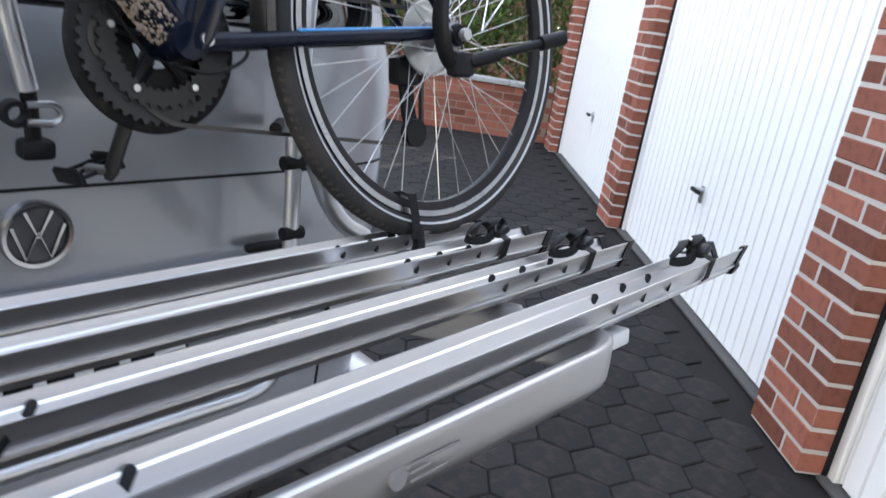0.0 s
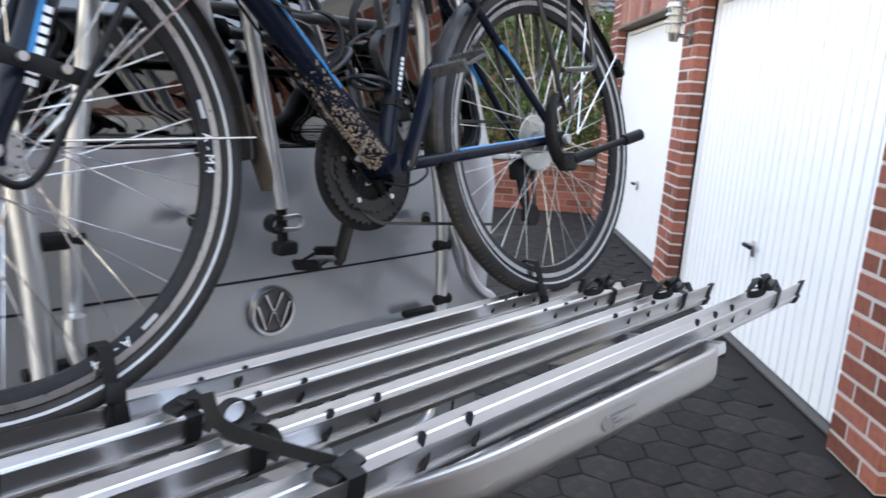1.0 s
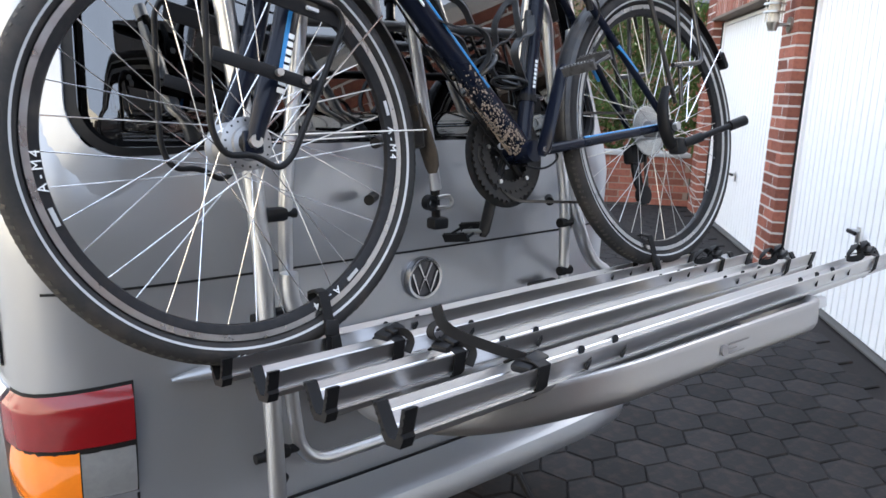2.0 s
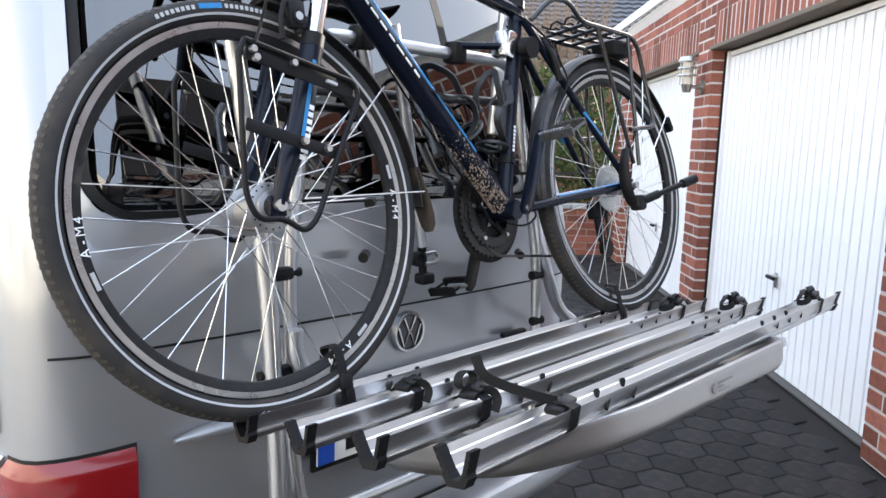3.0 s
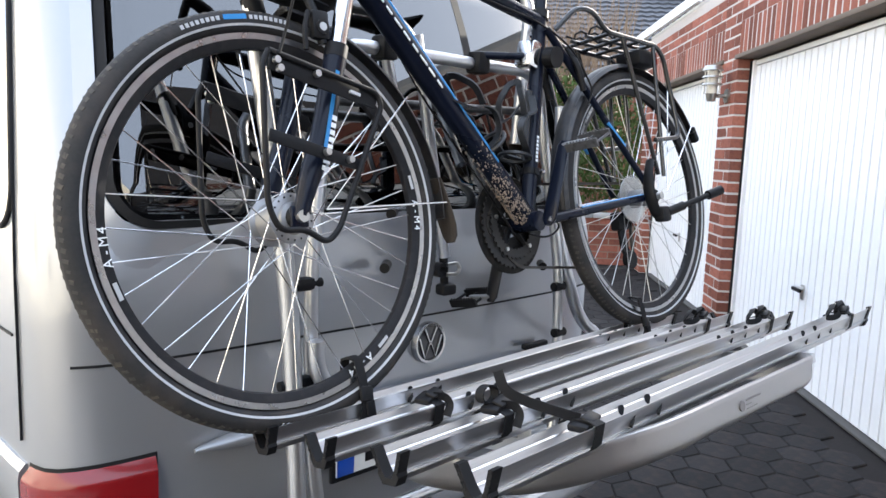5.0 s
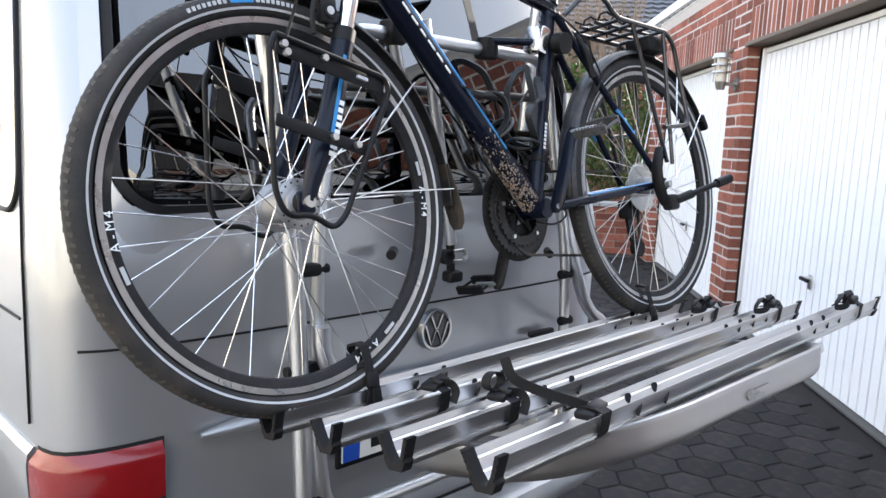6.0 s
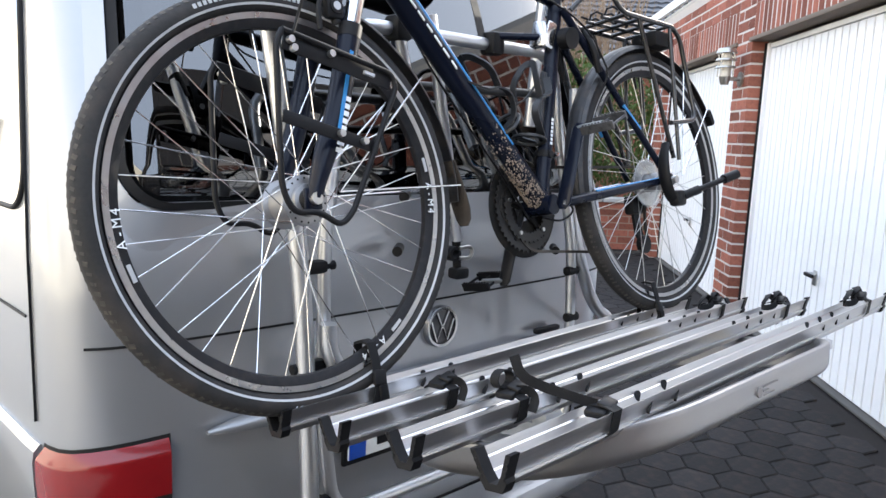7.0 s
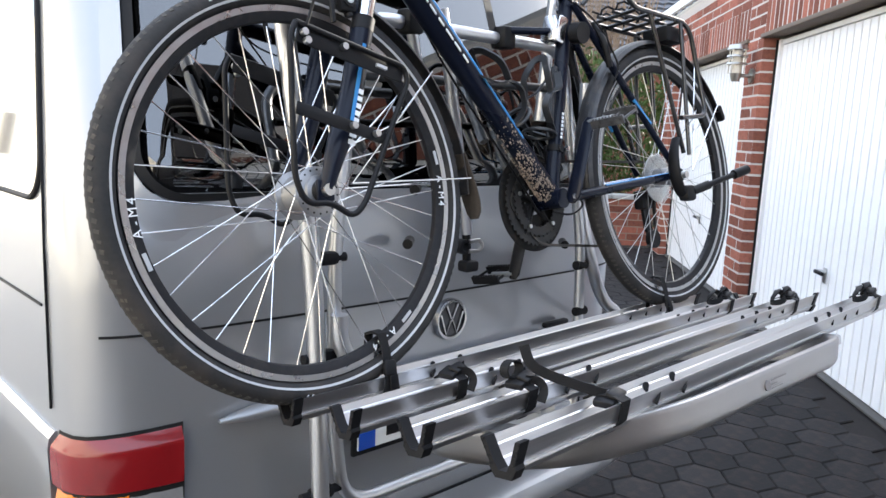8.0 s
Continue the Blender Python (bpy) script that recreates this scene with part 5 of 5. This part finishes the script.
for k, x in enumerate((0.38, 0.45, 0.52, 0.59)):
    part("rack_bar", rod(B(), (x, -0.068, 0.744), (x, 0.068, 0.744), 0.0052, seg=10), carrier_mat, bike)
for y in (-0.022, 0.022):
    part("rack_rail", rod(B(), (0.35, y, 0.747), (0.60, y, 0.747), 0.0045, seg=10), carrier_mat, bike)
bm = B()
box(bm, (0.575, -0.02, 0.712), (0.085, 0.075, 0.042), 0.010)
tail = part("tail_light", bm, PLASTIC, bike, "black tail light with red lens")
part("red_reflector", box(B(), (0.622, -0.02, 0.712), (0.012, 0.07, 0.036), 0.005), RED, tail)
bm = B()
for k in range(5):
    x0 = 0.37 + 0.045 * k
    tube(bm, [(x0 + 0.012 * math.cos(a), -0.05 + 0.10 * i / 11, 0.760 + 0.010 * math.sin(a)) for i, a in enumerate([j * 1.3 + k for j in range(12)])], 0.0028, 6)
part("bungee", bm, STRAP, bike, "black tangled elastic cord on the rack")

# cables
for pts in ([(-0.33, -0.03, 0.95), (-0.30, -0.045, 0.85), (-0.20, -0.022, 0.80), (0.17, -0.020, 0.757), (0.26, -0.045, 0.70), (0.30, -0.06, 0.60), (0.285, -0.05, 0.565)],
            [(-0.36, -0.06, 0.98), (-0.43, -0.10, 0.88), (-0.47, -0.075, 0.78), (-0.475, -0.03, 0.725)],
            [(-0.36, -0.20, 0.99), (-0.50, -0.22, 0.86), (-0.56, -0.16, 0.70), (-0.575, -0.115, 0.60), (-0.585, -0.110, 0.57)],
            [(-0.35, 0.02, 0.86), (-0.20, 0.03, 0.60), (0.0, 0.025, 0.36), (0.06, 0.02, 0.275)],
            [(0.06, -0.02, 0.275), (0.11, -0.03, 0.262), (0.16, -0.032, 0.285), (0.20, 0.03, 0.32)]):
    part("cable", tube(B(), rounded(pts, 0.12, 8), 0.0024, 8), PLASTIC, bike, "black brake or gear cable")

# two bottle cages inside the frame
CAGE = surface("dark_grey_plastic", (0.014, 0.015, 0.017), 0.4, 0, 0.2, 30)


def bottle_cage(base, along, out):
    """A moulded cage on a frame tube: spine, foot ring, two side wings and an arched collar."""
    at = lambda a, s, y: base + along * a + out * s + Vector((0, y, 0))
    flat = [(-0.0018, -0.008), (0.0018, -0.008), (0.0018, 0.008), (-0.0018, 0.008)]
    bm = B()
    tube(bm, [at(0.0, 0.021, 0), at(0.165, 0.021, 0)], 0.008, 8)
    cage = part("bottle_cage", bm, CAGE, bike, "dark grey plastic bottle cage")
    for y in (-0.036, 0.036):
        part("wing", sweep(B(), rounded([at(0.005, 0.022, y * 0.3), at(0.012, 0.06, y), at(0.05, 0.088, y), at(0.085, 0.07, y), at(0.10, 0.04, y), at(0.15, 0.024, y * 0.3)], 0.02), flat, up=(0, 1, 0)), CAGE, cage)
        part("collar_arm", sweep(B(), rounded([at(0.085, 0.07, y), at(0.125, 0.085, y * 0.95), at(0.165, 0.075, y * 0.4), at(0.168, 0.074, 0)], 0.02), flat, up=(0, 1, 0)), CAGE, cage)
    part("foot_ring", tube(B(), [at(0.0, 0.055 + 0.034 * math.cos(q), 0.036 * math.sin(q)) for q in [2 * math.pi * i / 20 for i in range(20)]], 0.0045, 6, closed=True), CAGE, cage)
    return cage


side = Vector((-seat_dir.z, 0, seat_dir.x))
bottle_cage(BB + seat_dir * 0.135, seat_dir, side)
down_dir = (HEAD_LO - BB).normalized()
bottle_cage(BB + down_dir * 0.19, down_dir, Vector((down_dir.z, 0, -down_dir.x)))

# tyre straps on the inner rail
for x, c in ((-0.43, HUB_F), (0.475, HUB_R)):
    zt = c.z - math.sqrt(0.276 ** 2 - (x - c.x) ** 2) + 0.004
    ring = [(-0.0185, -0.018), (-0.029, 0.006), (-0.026, zt * 0.6), (-0.018, zt), (0.0, zt + 0.004), (0.018, zt), (0.026, zt * 0.6), (0.029, 0.006), (0.0185, -0.018), (0.0, -0.027)]
    st = part("wheel_strap", strap_loop(B(), x, 0, ring, 0.018), STRAP, carrier, "black strap over the tyre")
    bm = B()
    box(bm, (x + 0.004, -0.028, 0.026), (0.026, 0.010, 0.028), 0.004, pose(0, 0, 0, -12, 10, 0))
    box(bm, (x + 0.008, -0.032, 0.000), (0.018, 0.006, 0.030), 0.003, pose(0, 0, 0, 6, -8, 0))
    part("buckle", bm, PLASTIC, st)

# ---- bricks and pavers, piece by piece ----
def brick_mesh(name, size, bevel=0.004):
    """A brick with chamfered edges, its front at y = 0."""
    w, d, h = size
    bm = B()
    box(bm, (0, -d / 2, 0), (w, d, h))
    es = [e for e in bm.edges if all(abs(v.co.y) < 1e-6 for v in e.verts)] + [e for e in bm.edges if abs(e.verts[0].co.y - e.verts[1].co.y) > 1e-4]
    bmesh.ops.bevel(bm, geom=es, offset=bevel, segments=1, affect="EDGES")
    me = bpy.data.meshes.new(name)
    bm.to_mesh(me)
    bm.free()
    me.materials.append(BRICK)
    return me


STRETCH = brick_mesh("brick_stretcher", (0.24, 0.115, BRICK_H))
HEADER = brick_mesh("brick_header", (0.115, 0.115, BRICK_H))
SOLDIER = brick_mesh("brick_soldier", (0.067, 0.115, 0.235))
rng = random.Random(11)


def lay(me, parent, m):
    ob = new("brick", me)
    ob.parent = parent
    jog = pose(rng.uniform(-0.0015, 0.0015), rng.uniform(-0.002, 0.002), 0, rng.uniform(-0.3, 0.3), rng.uniform(-0.35, 0.35), rng.uniform(-0.4, 0.4))
    ob.matrix_basis = m @ jog
    return ob


def joined(name, items, parent):
    verts, faces = [], []
    for me, m in items:
        i = len(verts)
        verts += [m @ v.co for v in me.vertices]
        faces += [[i + k for k in p.vertices] for p in me.polygons]
    me = bpy.data.meshes.new(name)
    me.from_pydata(verts, [], faces)
    me.materials.append(items[0][0].materials[0])
    ob = new(name, me)
    ob.parent = parent
    return tagged(ob, kind="stuff")


near, rest = [], []
for k, x in enumerate(PIERS):
    rows_up = int(WALL_TOP / COURSE)
    for r in range(rows_up):
        z = (r + 0.5) * COURSE
        if r % 2:
            items = [(STRETCH, x + 0.12), (HEADER, x + 0.252 + 0.0575)]
        else:
            items = [(HEADER, x + 0.0575), (STRETCH, x + 0.127 + 0.12)]
        for me, cx in items:
            (near if k in (1, 2, 3) else rest).append((me, pose(cx, FRONT, z), k))
for k, x in enumerate(PIERS[:-1]):
    a, b = x + PIER_W + 0.006, x + PITCH
    n = int((b - a) / COURSE)
    step = (b - a) / n
    for i in range(n):
        (near if k in (1, 2) else rest).append((SOLDIER, pose(a + (i + 0.5) * step - 0.003, FRONT, 2.222), k))
    for r in range(28, int(WALL_TOP / COURSE)):
        z = (r + 0.5) * COURSE
        cx = a
        first = True
        while cx < b - 0.03:
            w = 0.24 if not (first and r % 2) else 0.115
            w = min(w, b - cx - 0.006)
            first = False
            me = STRETCH if w > 0.2 else HEADER
            (near if k in (1, 2) else rest).append((me, pose(cx + w / 2, FRONT, z) @ Matrix.Diagonal((w / (0.24 if me is STRETCH else 0.115), 1, 1, 1)), k))
            cx += w + JOINT_W
near.sort(key=lambda it: (abs(it[2] - 1), it[1].translation.x))
for me, m, k in near[:300]:
    lay(me, garage_wall, m)
joined("brickwork", [(me, m) for me, m, k in near[300:] + rest], garage_wall)

face, other = [], []
for r in range(7):
    z = (r + 0.5) * COURSE - 0.006
    y = 0.15 + (0.126 if r % 2 else 0)
    while y < 5.1:
        (face if y < 3.4 else other).append((STRETCH, pose(END_X + 0.006 - 0.004, y, z, 0, 0, 90)))
        y += 0.252
for me, m in face:
    lay(me, end_wall, m)
joined("brickwork", other, end_wall)

# pavers: hexagons with chamfered rims
HEX = 0.107
def hexagon(r, z):
    return [(r * math.cos(radians(60 * i)), r * math.sin(radians(60 * i)), z) for i in range(6)]


me = bpy.data.meshes.new("paver")
vs = hexagon(HEX * 0.93, 0.0) + hexagon(HEX * 0.985, -0.005) + hexagon(HEX * 0.985, -0.03)
fs = [(0, 1, 2, 3, 4, 5)] + [(i, i + 6, (i + 1) % 6 + 6, (i + 1) % 6) for i in range(6)] + [(i + 6, i + 12, (i + 1) % 6 + 12, (i + 1) % 6 + 6) for i in range(6)]
me.from_pydata(vs, [], fs)
me.materials.append(PAVER)
paving = tagged(part("pavement", box(B(), (2.6, 2.6, -0.02), (11.2, 4.9, 0.018)), JOINT, label="yard of dark grey hexagonal pavers"), "yard of dark grey hexagonal pavers", "pavement", kind="structure")
paving.matrix_world = GARAGE
near, rest = [], []
dx, dy = HEX * 1.5, HEX * math.sqrt(3)
for i in range(int(10.6 / dx)):
    for j in range(int(4.6 / dy)):
        x, y = -2.9 + i * dx, 0.24 + j * dy + (dy / 2 if i % 2 else 0)
        m = pose(x, y, rng.uniform(-0.0012, 0.0012), rng.uniform(-0.3, 0.3), rng.uniform(-0.3, 0.3), 0)
        (near if 0.4 < x < 4.3 and y < 2.3 else rest).append((me, m))
near, more = near[:300], near[300:]
for mesh, m in near:
    ob = new("paver", mesh)
    ob.parent = paving
    ob.matrix_basis = m
joined("paver_field", rest + more, paving)
